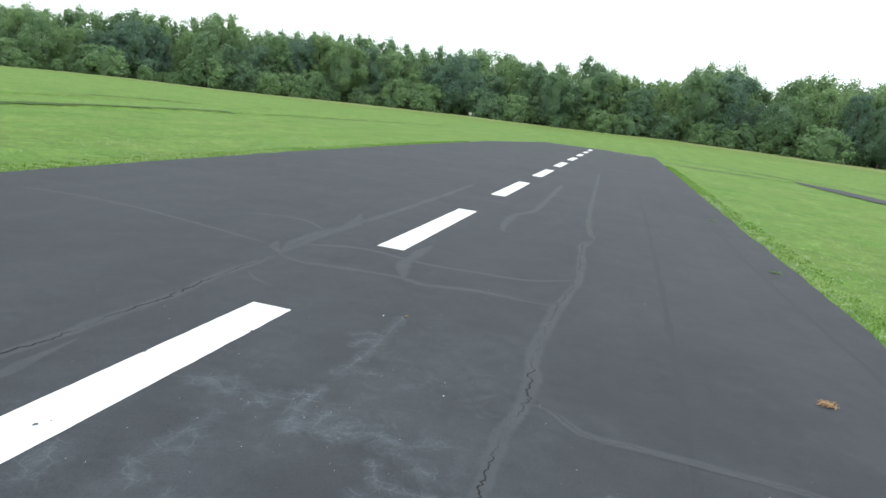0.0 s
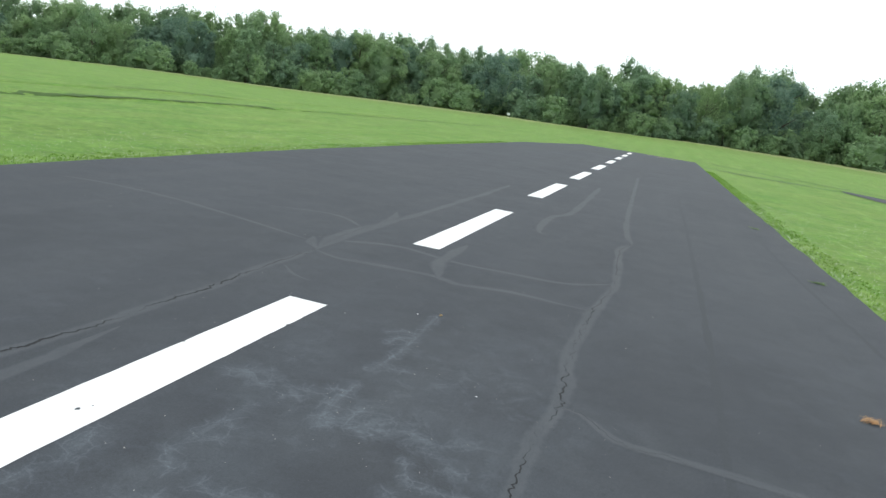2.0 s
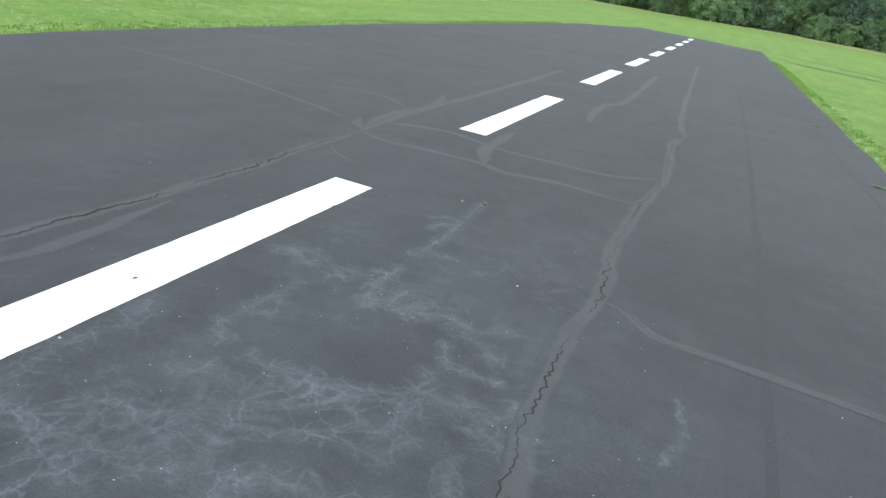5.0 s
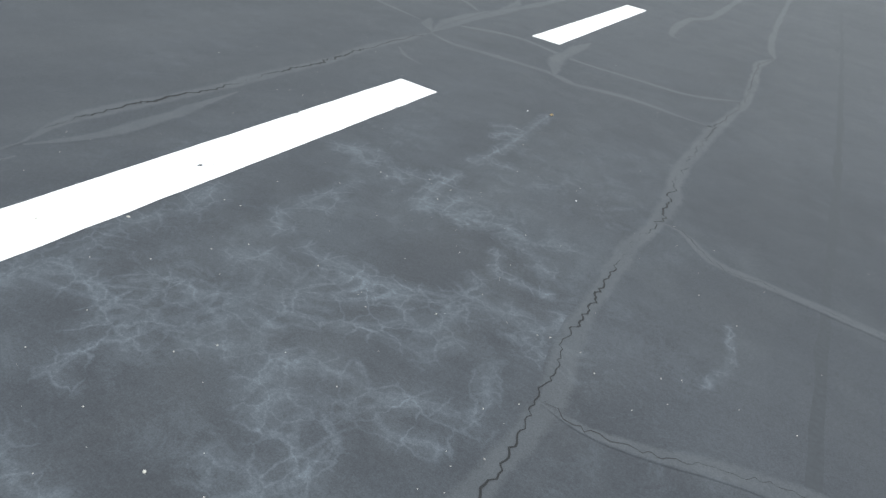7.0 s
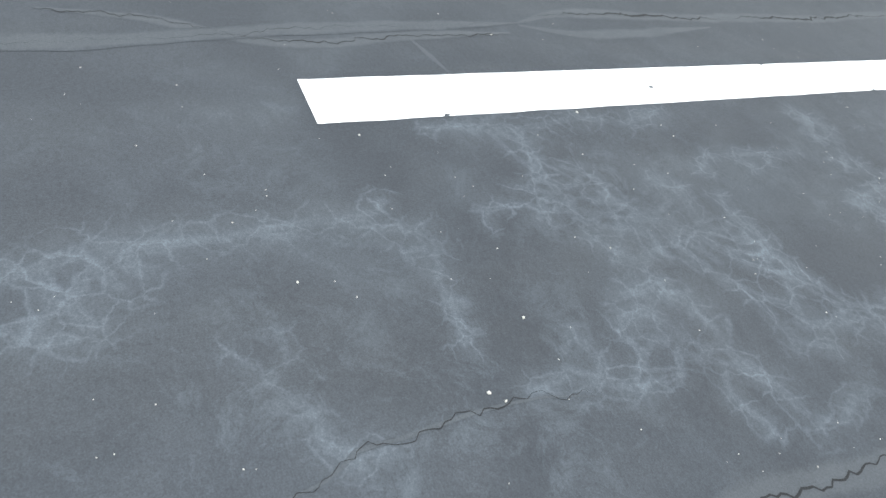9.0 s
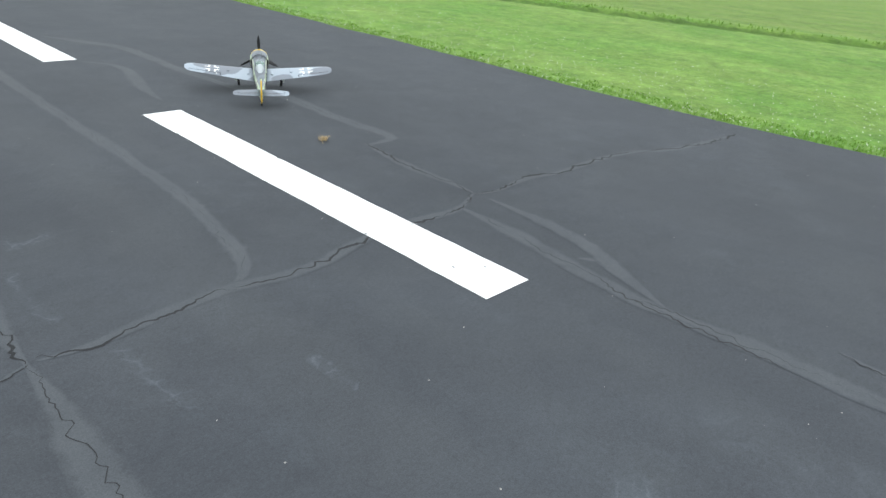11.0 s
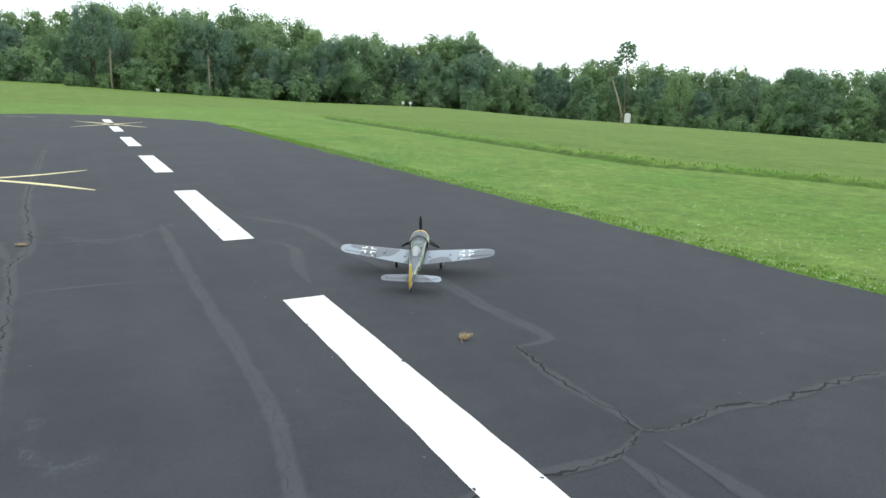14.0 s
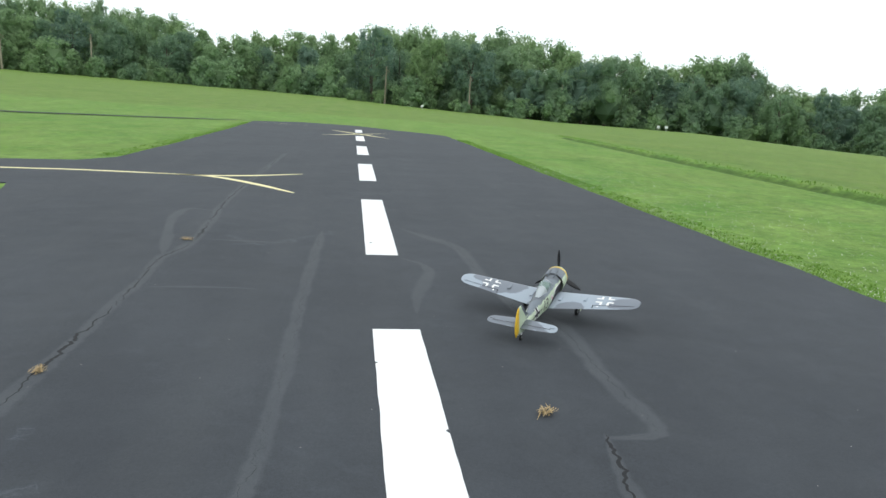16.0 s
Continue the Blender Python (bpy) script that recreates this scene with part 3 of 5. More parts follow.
vein(((0.75, -0.44), (0.73, -0.28), (0.74, -0.08), (0.72, 0.08)), 0.16)
vein(((1.21, -0.56), (1.29, -0.50), (1.38, -0.46), (1.48, -0.37), (1.61, -0.34)), 0.12)
vein(((0.28, 0.74), (0.57, 0.82), (0.77, 0.88)), 0.12)
vein(((1.57, 0.88), (1.68, 1.05), (1.84, 1.18), (1.99, 1.18)), 0.14)
vein(((0.76, 1.06), (1.02, 1.31), (1.17, 1.60)), 0.14)
vein(((1.01, -1.12), (0.98, -1.01), (0.87, -0.91)), 0.20)
vein(((1.80, -4.79), (1.82, -4.43), (1.71, -4.22), (1.55, -4.27)), 0.10)
vein(((1.82, -3.93), (1.84, -3.65), (1.80, -3.40)), 0.08)
vein(((1.68, -2.99), (1.66, -2.65), (1.62, -2.52)), 0.08)
vein(((1.11, -2.48), (1.11, -2.32), (1.10, -2.21)), 0.07)
vein(((1.67, -9.39), (1.27, -8.92), (0.65, -9.60)), 0.12)


veined_paving(-0.1, 3.0, -1.4, 4.9, 0.02, 1.0)
veined_paving(0.4, 2.1, -10.0, -2.0, 0.03, 0.6)


def paving_joint(points, width):
    """The tight dark joint between two paving lanes."""
    v, f = ribbon(points, width, 0.0004, points[0][1], 0.5, 0.2, 0.02)
    ob = new("paving_joint", raw_mesh("paving_joint", v, f, JOINT))
    ob.parent = runway


paving_joint(((3.05, -2), (3.08, 2.2), (3.14, 5), (3.17, 8), (3.2, 14), (3.2, 22)), 0.06)
paving_joint(((4.85, 4), (4.78, 6), (4.7, 8), (4.62, 11), (4.6, 20)), 0.05)


def paint_chip(x, y, size, seed):
    """A flake missing from the white paint, down to the asphalt."""
    bm = bmesh.new()
    rng = random.Random(seed)
    ring = [bm.verts.new((x + size * math.cos(k * 0.785) * rng.uniform(0.4, 1.1), y + size * 1.5 * math.sin(k * 0.785) * rng.uniform(0.4, 1.1), 0.0034)) for k in range(8)]
    bm.faces.new(ring)
    ob = new("paint_chip", mesh_of("paint_chip", bm, BAND))
    ob.parent = runway


for i, (x, y, size) in enumerate(((0.02, 1.89, 0.014), (0.05, 1.95, 0.007), (0.16, 0.6, 0.014), (0.16, -3.3, 0.012), (-0.15, -3.25, 0.01), (0.165, -5.6, 0.014), (-0.165, -4.7, 0.016),
                                  (-0.16, 2.9, 0.012), (0.05, -2.7, 0.01), (-0.09, -2.6, 0.009), (0.166, 3.6, 0.014), (0.1, -9.2, 0.02))):
    paint_chip(x, y, size, i)


def stripe(y0, y1, seed):
    """One painted dash of the centre line, with slightly uneven edges."""
    bm = bmesh.new()
    k = max(4, int((y1 - y0) / 0.06))
    left, right = [], []
    for i in range(k + 1):
        y = y0 + (y1 - y0) * i / k
        wob = 0.005
        left.append(bm.verts.new((-0.1675 + wob * noise.noise((y * 5, seed, 0)), y, 0.0026)))
        right.append(bm.verts.new((0.1675 + wob * noise.noise((y * 5, seed, 4)), y, 0.0026)))
    for i in range(k):
        bm.faces.new((left[i], right[i], right[i + 1], left[i + 1]))
    ob = new("stripe", mesh_of("stripe", bm, PAINT))
    ob.parent = runway
    tagged(ob, "thick white centre line dash")


for i, (a, b) in enumerate(((0, 4.21), (7.1, 11.43), (14.5, 18.9), (21.7, 26.0), (28.8, 33.1), (36.2, 40.4), (43.4, 47.6), (50.6, 54.8), (57.8, 62.5),
                            (-6.23, -2.36), (-12.56, -8.58), (-18.63, -15.12), (-25, -21.4), (-31.2, -27.8), (-37, -34))):
    stripe(a, b, i * 3.3)


def yellow_line(points, width):
    v, f = ribbon(points, width, 0.003, points[0][0], 0.05, 0.3)
    ob = new("yellow_line", raw_mesh("yellow_line", v, f, YELLOW_PAINT))
    ob.parent = runway
    tagged(ob, "faded yellow taxi line")


yellow_line(((12.9, -15.2), (9, -15.1), (6.6, -15.0), (5.4, -15.1), (3.7, -15.0), (2.9, -14.85), (2.1, -14.1), (1.34, -13.13), (1.25, -13.0)), 0.15)
yellow_line(((4.2, -15.0), (3.0, -14.98), (2.2, -15.25), (1.44, -15.75), (1.3, -15.85)), 0.17)
yellow_line(((1.54, -30.8), (-1.4, -34.5)), 0.2)
yellow_line(((1.34, -35.6), (-1.18, -30.3)), 0.2)
yellow_line(((5.5, -40.4), (2.4, -39.6)), 0.1)
yellow_line(((1.3, 64), (5.2, 62)), 0.14)


def track(name, points, width, label):
    v, f = ribbon(points, width, 0.0, points[0][0], 0.12, 0.6)
    v = [(x, y, land(x, y) + 0.03) for x, y, _ in v]
    return tagged(new(name, raw_mesh(name, v, f, ASPHALT)), label, "path", kind="structure")


track("path_north", ((14.3, 50.5), (15.0, 45), (15.7, 38), (17, 28), (20, 12)), 1.9, "narrow dark asphalt path through the grass")
track("path_verge", ((5.4, 54.2), (8.4, 51.3), (11.4, 50.0), (14.2, 48.6)), 0.6, "thin worn wheel track in the grass")
track("path_south", ((5.7, -42.3), (12.4, -39.2), (16.4, -36.1), (28, -29), (60, -20)), 0.8, "narrow dark asphalt path through the grass")
track("path_east", ((12.6, -14.55), (20, -14.5), (40, -14.3)), 3.6, "asphalt taxiway crossing the grass")


def rut(points, width, lift=0.012):
    """A thin rut of matted grass in the field, its ditch shade painted into the colour."""
    v, f = ribbon(points, width, 0.0, points[0][1], 0.9, 0.35, 0.06)
    v = [(x, y, land(x, y) + lift) for x, y, _ in v]
    tagged(new("rut", raw_mesh("rut", v, f, RUT)), "thin rut of matted grass across the field, its ditch shade painted dark", "rut", "ruts in the field", "structure")


rut(((-18.4, 13), (-19.1, 20), (-19.6, 27.5), (-20.0, 35), (-18.6, 41), (-17.3, 60), (-15.3, 82)), 0.26, 0.03)
rut(((-26.6, 30), (-26.8, 35), (-26.3, 41)), 0.35, 0.03)
rut(((-24.0, 21), (-24.8, 28)), 0.25)
rut(((5.6, 69.5), (8.4, 66), (13.2, 58.5), (16.1, 53.4), (19.2, 49.5), (24, 45)), 0.55)
rut(((-15, 75), (-5, 78), (8, 70)), 0.3)


# ---- woods ----
# height of the treetops by bearing, in degrees above level
TOPS = ((-180, 4.3), (-175, 4.5), (-171, 3.8), (-167, 4.7), (-163, 5.1), (-160, 5.4), (-150, 5), (-60, 4.5), (-17.2, 5.3), (-13.7, 5.9), (-11, 4.7),
        (-8.5, 5.3), (-6.4, 6.0), (-4, 4.3), (-1.3, 4.5), (1.9, 5.2), (4, 4.6), (9.9, 5.0), (13.5, 4.6), (16, 4.3), (18, 4.8), (21, 4.8), (24, 4.7), (27, 3.9), (31, 4.5),
        (35, 4.3), (42, 3.4), (47, 2.9), (80, 2), (118, 1.7), (125, 2.1), (127, 1.3), (130, 2.1), (135, 1.9), (138.4, 2.3), (141, 2.1), (145, 1.9), (148, 2.5),
        (149.5, 4.2), (152, 4.0), (155, 3.5), (159, 4.1), (163, 4.6), (168, 5.1), (174, 5.4), (178, 5.3), (180, 4.3))


def crown_mesh(name, seed, mat, leaves, lean=1.0, open_crown=0.0, coarse=1.0):
    """A crown one metre high and wide: a lumpy mass of overlapping foliage clumps, each wrapped in small leaf sprays."""
    rng = random.Random(seed)
    verts, faces = [], []
    lobes = []
    waist = rng.uniform(0.34, 0.46)

    def envelope(h):
        u = (h - waist) / (1 - waist) if h > waist else (waist - h) / waist * 0.75
        return 0.46 * lean * math.sqrt(max(0.0, 1 - u * u))

    masses = []
    for i in range(11):
        h = 0.12 + 0.76 * (i + rng.random()) / 11
        a = i * 2.39996 + rng.uniform(-0.6, 0.6)
        size = rng.uniform(0.13, 0.21) * (1.12 - 0.5 * h)
        r = max(0.0, envelope(h) - size * 0.9) * rng.uniform(0.75, 1.0)
        masses.append((Vector((r * math.cos(a), r * math.sin(a), min(h, 0.97 - size))), size))
    masses += [(Vector((0, 0, h)), min(envelope(h) * 0.8, 0.93 - h)) for h in (0.24, 0.42, 0.58, 0.72)]
    for c, s in masses:
        # twigs and small clumps over each mass
        for k in range(13 if s < 0.22 else 8):
            d = Vector((rng.gauss(0, 1), rng.gauss(0, 1), rng.gauss(0.25, 1))).normalized()
            q = min(s, 0.2) * rng.uniform(0.36, 0.6) * (1 - 0.25 * open_crown)
            lobes.append((c + d * (s - q * 0.55) * rng.uniform(0.9, 1.15), q))
        if open_crown > 0.4:
            continue
        base = len(verts)
        ring = [(0, 0, 1)] + [(math.cos(j * 1.2566) * 0.85, math.sin(j * 1.2566) * 0.85, 0.45) for j in range(5)] + \
               [(math.cos(j * 1.2566 + 0.63) * 0.85, math.sin(j * 1.2566 + 0.63) * 0.85, -0.45) for j in range(5)] + [(0, 0, -1)]
        for x, y, z in ring:
            w = s * rng.uniform(0.54, 0.68)
            verts.append((c.x + x * w, c.y + y * w, c.z + z * w * 0.95))
        for j in range(5):
            n2 = (j + 1) % 5
            faces += [(base, base + 1 + j, base + 1 + n2), (base + 1 + j, base + 6 + j, base + 1 + n2),
                      (base + 1 + n2, base + 6 + j, base + 6 + n2), (base + 6 + j, base + 11, base + 6 + n2)]
    for i in range(leaves):
        c, s = lobes[rng.randrange(len(lobes))]
        out = Vector((c.x, c.y, (c.z - 0.35) * 0.8)).normalized()
        d = (Vector((rng.gauss(0, 1), rng.gauss(0, 1), rng.gauss(0.3, 1))).normalized() + out * 0.5).normalized()
        p = c + d * s * (rng.uniform(0.5, 1.1) if rng.random() < 0.8 else rng.uniform(1.1, 1.6))
        side = d.cross(Vector((rng.gauss(0, 1), rng.gauss(0, 1), rng.gauss(0, 1)))).normalized()
        up = (d.cross(side) + d * rng.uniform(-0.4, 0.4)).normalized()
        w = rng.uniform(0.007, 0.015) * coarse
        base = len(verts)
        for q in (p - side * w, p - up * w * 0.8, p + side * w, p + up * w * 1.3):
            verts.append(tuple(q))
        faces.append((base, base + 1, base + 2, base + 3))
    return raw_mesh(name, verts, faces, mat)


def trunk_mesh(name, seed, mat):
    """A tapered trunk with a few limbs, one metre high."""
    rng = random.Random(seed)
    bm = bmesh.new()

    def limb(a, b, r0, r1):
        d = b - a
        m = Matrix.Translation((a + b) / 2) @ d.to_track_quat("Z", "Y").to_matrix().to_4x4()
        bmesh.ops.create_cone(bm, cap_ends=True, segments=7, radius1=r0, radius2=r1, depth=d.length, matrix=m)

    bend = Vector((rng.uniform(-0.04, 0.04), rng.uniform(-0.04, 0.04), 0.42))
    limb(Vector((0, 0, -0.03)), bend, 0.026, 0.018)
    limb(bend, Vector((bend.x * 0.5, bend.y, 0.9)), 0.018, 0.004)
    for i in range(6):
        z = rng.uniform(0.25, 0.7)
        a = rng.uniform(0, 6.283)
        limb(Vector((bend.x * 0.7, bend.y * 0.7, z)), Vector((math.cos(a) * 0.26, math.sin(a) * 0.26, z + 0.18)), 0.009, 0.003)
    return mesh_of(name, bm, mat)


KINDS = [(crown_mesh("crown", i + 1, LEAF_DARK if i % 3 == 1 else LEAF, 11000, (0.85, 1.0, 1.15, 0.95, 1.25, 0.75)[i], (0, 0, 0, 0.5, 0, 0.8)[i]),
          trunk_mesh("trunk", i + 40, BARK)) for i in range(6)]


LIGHT_KINDS = [crown_mesh("crown", i + 21, LEAF, 4200, (0.9, 1.0, 1.15, 0.95, 1.25, 0.8)[i], (0, 0, 0, 0.3, 0, 0.6)[i], 1.35) for i in range(6)]
BUSH_KINDS = [crown_mesh("bush", i + 61, LEAF, 1700, (1.0, 1.1, 1.2)[i], 0.0, 2.1) for i in range(3)]


def tree(kind, x, y, height, width, turn, label):
    ob = new("tree")
    crown_me, trunk_me = KINDS[kind]
    for name, me, lift in (("trunk", trunk_me, 0.0), ("crown", crown_me, 0.05)):
        o = new(name, me)
        o.parent = ob
        o.matrix_basis = Matrix.Translation((0, 0, lift * height)) @ Matrix.Diagonal((width, width, height * (1 - lift), 1)) if name == "crown" \
            else Matrix.Diagonal((height, height, height * 0.95, 1))
    ob.matrix_basis = pose(x, y, land(x, y) - 0.1, 0, 0, turn)
    return tagged(ob, label, "tree", "trees at the edge of the field")


def place(bearing, dist):
    a = radians(bearing)
    return 1.5 - dist * math.sin(a), -0.5 + dist * math.cos(a)


def top_height(bearing, dist):
    b = (bearing + 180) % 360 - 180
    x, y = place(b, dist)
    return 1.7 + dist * math.tan(radians(by_bearing(TOPS, b))) - land(x, y)


rng = random.Random(7)
SEEN = ((-24, 54), (112, 210))
for lo, hi in SEEN:
    b = lo
    while b < hi:
        dist = WOOD + rng.uniform(-3, 9)
        x, y = place(b, dist)
        h = top_height(b, dist) * rng.uniform(0.68, 1.08)
        kind = rng.randrange(6)
        tree(kind, x, y, h, h * rng.uniform(0.7, 1.0), rng.uniform(0, 360),
             ("broad dark green tree in the wood's front row" if kind in (1, 4) else "leafy green tree in the wood's front row"))
        b += rng.uniform(1.2, 2.0)


def joined_trees(name, spots, label, kinds=LIGHT_KINDS):
    """Trees too many and too far to count, as one mesh."""
    allv, allf, dark, base = [], [], [], 0
    for kind, x, y, z, h, w, turn in spots:
        me = kinds[kind % len(kinds)]
        dark += [int(kind % 3 == 1)] * len(me.polygons)
        co = np.empty(len(me.vertices) * 3)
        me.vertices.foreach_get("co", co)
        co = co.reshape(-1, 3)
        c, s = math.cos(turn), math.sin(turn)
        co = np.stack((x + w * (c * co[:, 0] - s * co[:, 1]), y + w * (s * co[:, 0] + c * co[:, 1]), z + h * co[:, 2]), 1)
        allv.append(co)
        allf += [tuple(base + i for i in p.vertices) for p in me.polygons]
        base += len(co)
    ob = new(name, raw_mesh(name, np.concatenate(allv).tolist(), allf, LEAF, LEAF_DARK))
    ob.data.polygons.foreach_set("material_index", dark)
    return tagged(ob, label, "woods", kind="stuff")


spots, scrub = [], []
for lo, hi in SEEN:
    b = lo
    while b < hi:
        dist = WOOD + rng.uniform(14, 26)
        x, y = place(b, dist)
        h = top_height(b, dist) * rng.uniform(1.0, 1.15)
        spots.append((rng.randrange(6), x, y, land(x, y), h, h * rng.uniform(0.6, 0.85), rng.uniform(0, 6.28)))
        b += rng.uniform(0.95, 1.6)
    b = lo
    while b < hi:
        dist = WOOD - rng.uniform(-4, 8)
        x, y = place(b, dist)
        h = rng.uniform(2.0, 4.5) if rng.random() < 0.6 else rng.uniform(5, 9)
        scrub.append((rng.randrange(6), x, y, land(x, y) - 0.18 * h, h, h * rng.uniform(0.95, 1.35), rng.uniform(0, 6.28)))
        b += rng.uniform(0.5, 0.95)
for lo, hi in SEEN:
    b = lo
    while b < hi:
        # shaded lower growth inside the wood
        x, y = place(b, WOOD + rng.uniform(7, 13))
        h = rng.uniform(5, 8)
        scrub.append((rng.randrange(6), x, y, land(x, y) - 0.2 * h, h, h * rng.uniform(0.9, 1.2), rng.uniform(0, 6.28)))
        b += 0.9
joined_trees("woods", spots, "dense green deciduous woods behind the front trees")
joined_trees("undergrowth", scrub, "low bushes and undergrowth along the wood's foot", BUSH_KINDS)
rest = []
for lo, hi in ((54, 112), (210, 336)):
    b = lo
    while b < hi:
        x, y = place(b, WOOD + 10)
        h = 14 * rng.uniform(0.8, 1.1)
        rest.append((rng.randrange(6), x, y, land(x, y), h, h * 0.9, rng.uniform(0, 6.28)))
        b += 4.0
joined_trees("distant_woods", rest, "dense green woods closing the field", BUSH_KINDS)


def leaning_tree(bearing, dist):
    """A tall thin tree with a pale leaning trunk and open tufts of leaves at its top."""
    x, y = place(bearing, dist)
    ob = new("tree")
    bm = bmesh.new()

    def limb(a, b, r0, r1):
        a, b = Vector(a), Vector(b)
        m = Matrix.Translation((a + b) / 2) @ (b - a).to_track_quat("Z", "Y").to_matrix().to_4x4()
        bmesh.ops.create_cone(bm, cap_ends=True, segments=8, radius1=r0, radius2=r1, depth=(b - a).length, matrix=m)

    limb((-0.5, 0, -0.2), (1.6, 0.2, 6.5), 0.26, 0.19)
    limb((1.6, 0.2, 6.5), (3.7, 0.3, 11.6), 0.19, 0.1)
    part("leaning_trunk", bm, PALE_BARK, ob, "pale bare leaning trunk")
    bm = bmesh.new()
    limb((-0.2, 0.4, -0.2), (-0.3, 0.3, 11.0), 0.15, 0.1)
    limb((-0.3, 0.3, 10.9), (0.4, 0.2, 16.2), 0.1, 0.04)
    for a in range(7):
        limb((-0.1, 0.3, 11.2 + 0.5 * a), (2.3 * math.cos(a * 2.4), 1.5 * math.sin(a * 2.4), 13.0 + 0.55 * a), 0.06, 0.02)
    part("trunk", bm, BARK, ob)
    for n, (cx, cy, cz, wide, tall) in enumerate(((0.2, 0.2, 12.2, 6.0, 5.0), (4.6, 0.3, 10.2, 3.4, 3.2), (2.2, 0.2, 10.6, 3.2, 2.6))):
        o = new("crown", OPEN_TUFT)
        o.parent = ob
        o.matrix_basis = Matrix.Translation((cx, cy, cz)) @ Matrix.Rotation(n * 2.1, 4, "Z") @ Matrix.Diagonal((wide, wide, tall, 1))
    ob.matrix_basis = pose(x, y, land(x, y) - 0.1, 0, 0, bearing - 180)
    return tagged(ob, "tall open-crowned tree with a pale leaning trunk", "tree", "trees at the edge of the field")


OPEN_TUFT = crown_mesh("crown", 91, LEAF_DARK, 700, 1.0, 1.0, 3.4)
leaning_tree(137.6, WOOD - 9)
for b in (162.8, 170.2, 177.0, 198.5, 204.0):
    # bare pale poles of dead trees standing before the wood
    x, y = place(b, WOOD - 5)
    ob = new("dead_tree")
    bm = bmesh.new()
    bmesh.ops.create_cone(bm, cap_ends=True, segments=8, radius1=0.22, radius2=0.1, depth=8.4, matrix=Matrix.Translation((0.1, 0, 4.0)) @ pose(0, 0, 0, 1.5, 2))
    part("trunk", bm, PALE_BARK, ob)
    bm = bmesh.new()
    for k in range(3):
        m = Matrix.Translation((0.3 * (k - 1), 0, 5.5 + k)) @ pose(0, 0, 0, 0, 50 * (1 if k % 2 else -1))
        bmesh.ops.create_cone(bm, cap_ends=True, segments=6, radius1=0.06, radius2=0.02, depth=1.6, matrix=m)
    tagged(part("limbs", bm, PALE_BARK, ob), kind="stuff")
    ob.matrix_basis = pose(x, y, land(x, y), 0, 0, b * 7)
    tagged(ob, "bare pale trunk of a dead tree before the woods", "tree", "dead trees at the wood's edge")


# ---- grass by the runway, pebbles and litter ----
def tufts(name, bands, label, seed):
    """Grass blades in clumps: bands of (x0, x1, y0, y1, tufts per square metre, height)."""
    rng = random.Random(seed)
    verts, faces = [], []
    for x0, x1, y0, y1, density, height in bands:
        for i in range(int(abs(x1 - x0) * abs(y1 - y0) * density)):
            y = rng.uniform(y0, y1)
            u = rng.random() ** (1.5 if density > 60 else 2.6)
            e = edge_x(y, x0 < 0) + (0.04 if x0 > 0 else -0.04)
            x = e + (x1 - x0) * u
            z = land(x, y)
            tall = height * rng.uniform(0.5, 1.2) * (1.0 - 0.5 * u)
            for k in range(rng.randrange(4, 7)):
                a = rng.uniform(0, 6.283)
                dx, dy = math.cos(a), math.sin(a)
                bx, by = x + rng.gauss(0, 0.035), y + rng.gauss(0, 0.035)
                w, b = rng.uniform(0.004, 0.008) * (1 + 2 * u), rng.uniform(0.2, 0.9) * tall
                n0 = len(verts)
                verts += [(bx - dy * w, by + dx * w, z - 0.01), (bx + dy * w, by - dx * w, z - 0.01),
                          (bx + dx * b * 0.5 + dy * w * 0.6, by + dy * b * 0.5 - dx * w * 0.6, z + tall * 0.65), (bx + dx * b, by + dy * b, z + tall)]
                faces += [(n0, n0 + 1, n0 + 2), (n0, n0 + 2, n0 + 3)]
    return tagged(new(name, raw_mesh(name, verts, faces, BLADE)), label, "grass", kind="stuff")


def edge_x(y, left):
    """The runway's edge at y."""
    pts = WEST_EDGE if left else EAST_EDGE
    for (xa, ya), (xb, yb) in zip(pts, pts[1:]):
        if ya <= y <= yb:
            return xa + (xb - xa) * (y - ya) / (yb - ya)
    return pts[0][0] if y < pts[0][1] else pts[-1][0]


tufts("grass_verge", ((-4.5, -5.0, -32, 3, 130, 0.042), (-5.9, -6.5, 3, 42, 75, 0.042), (5.3, 5.8, 4, 48, 85, 0.042), (5.5, 6.1, -40, -18, 50, 0.042)),
      "lush green grass growing along the runway's edge", 11)


def bank():
    """The taller grass of the unmown meadow's edge."""
    rng = random.Random(5)
    verts, faces = [], []
    for i in range(1300):
        y = rng.uniform(-42, 3)
        u = rng.random()
        x = mow_edge(y) - 0.22 - 0.5 * u * u
        z, tall, a, w = land(x, y), rng.uniform(0.03, 0.08), rng.uniform(0, 6.283), rng.uniform(0.015, 0.03)
        dx, dy = math.cos(a), math.sin(a)
        n0 = len(verts)
        verts += [(x - dy * w, y + dx * w, z - 0.02), (x + dy * w, y - dx * w, z - 0.02), (x + dx * tall * 0.5, y + dy * tall * 0.5, z + tall)]
        faces.append((n0, n0 + 1, n0 + 2))
    return tagged(new("meadow_grass", raw_mesh("meadow_grass", verts, faces, BLADE)), "taller unmown grass along the mowing edge", "grass", kind="stuff")


bank()


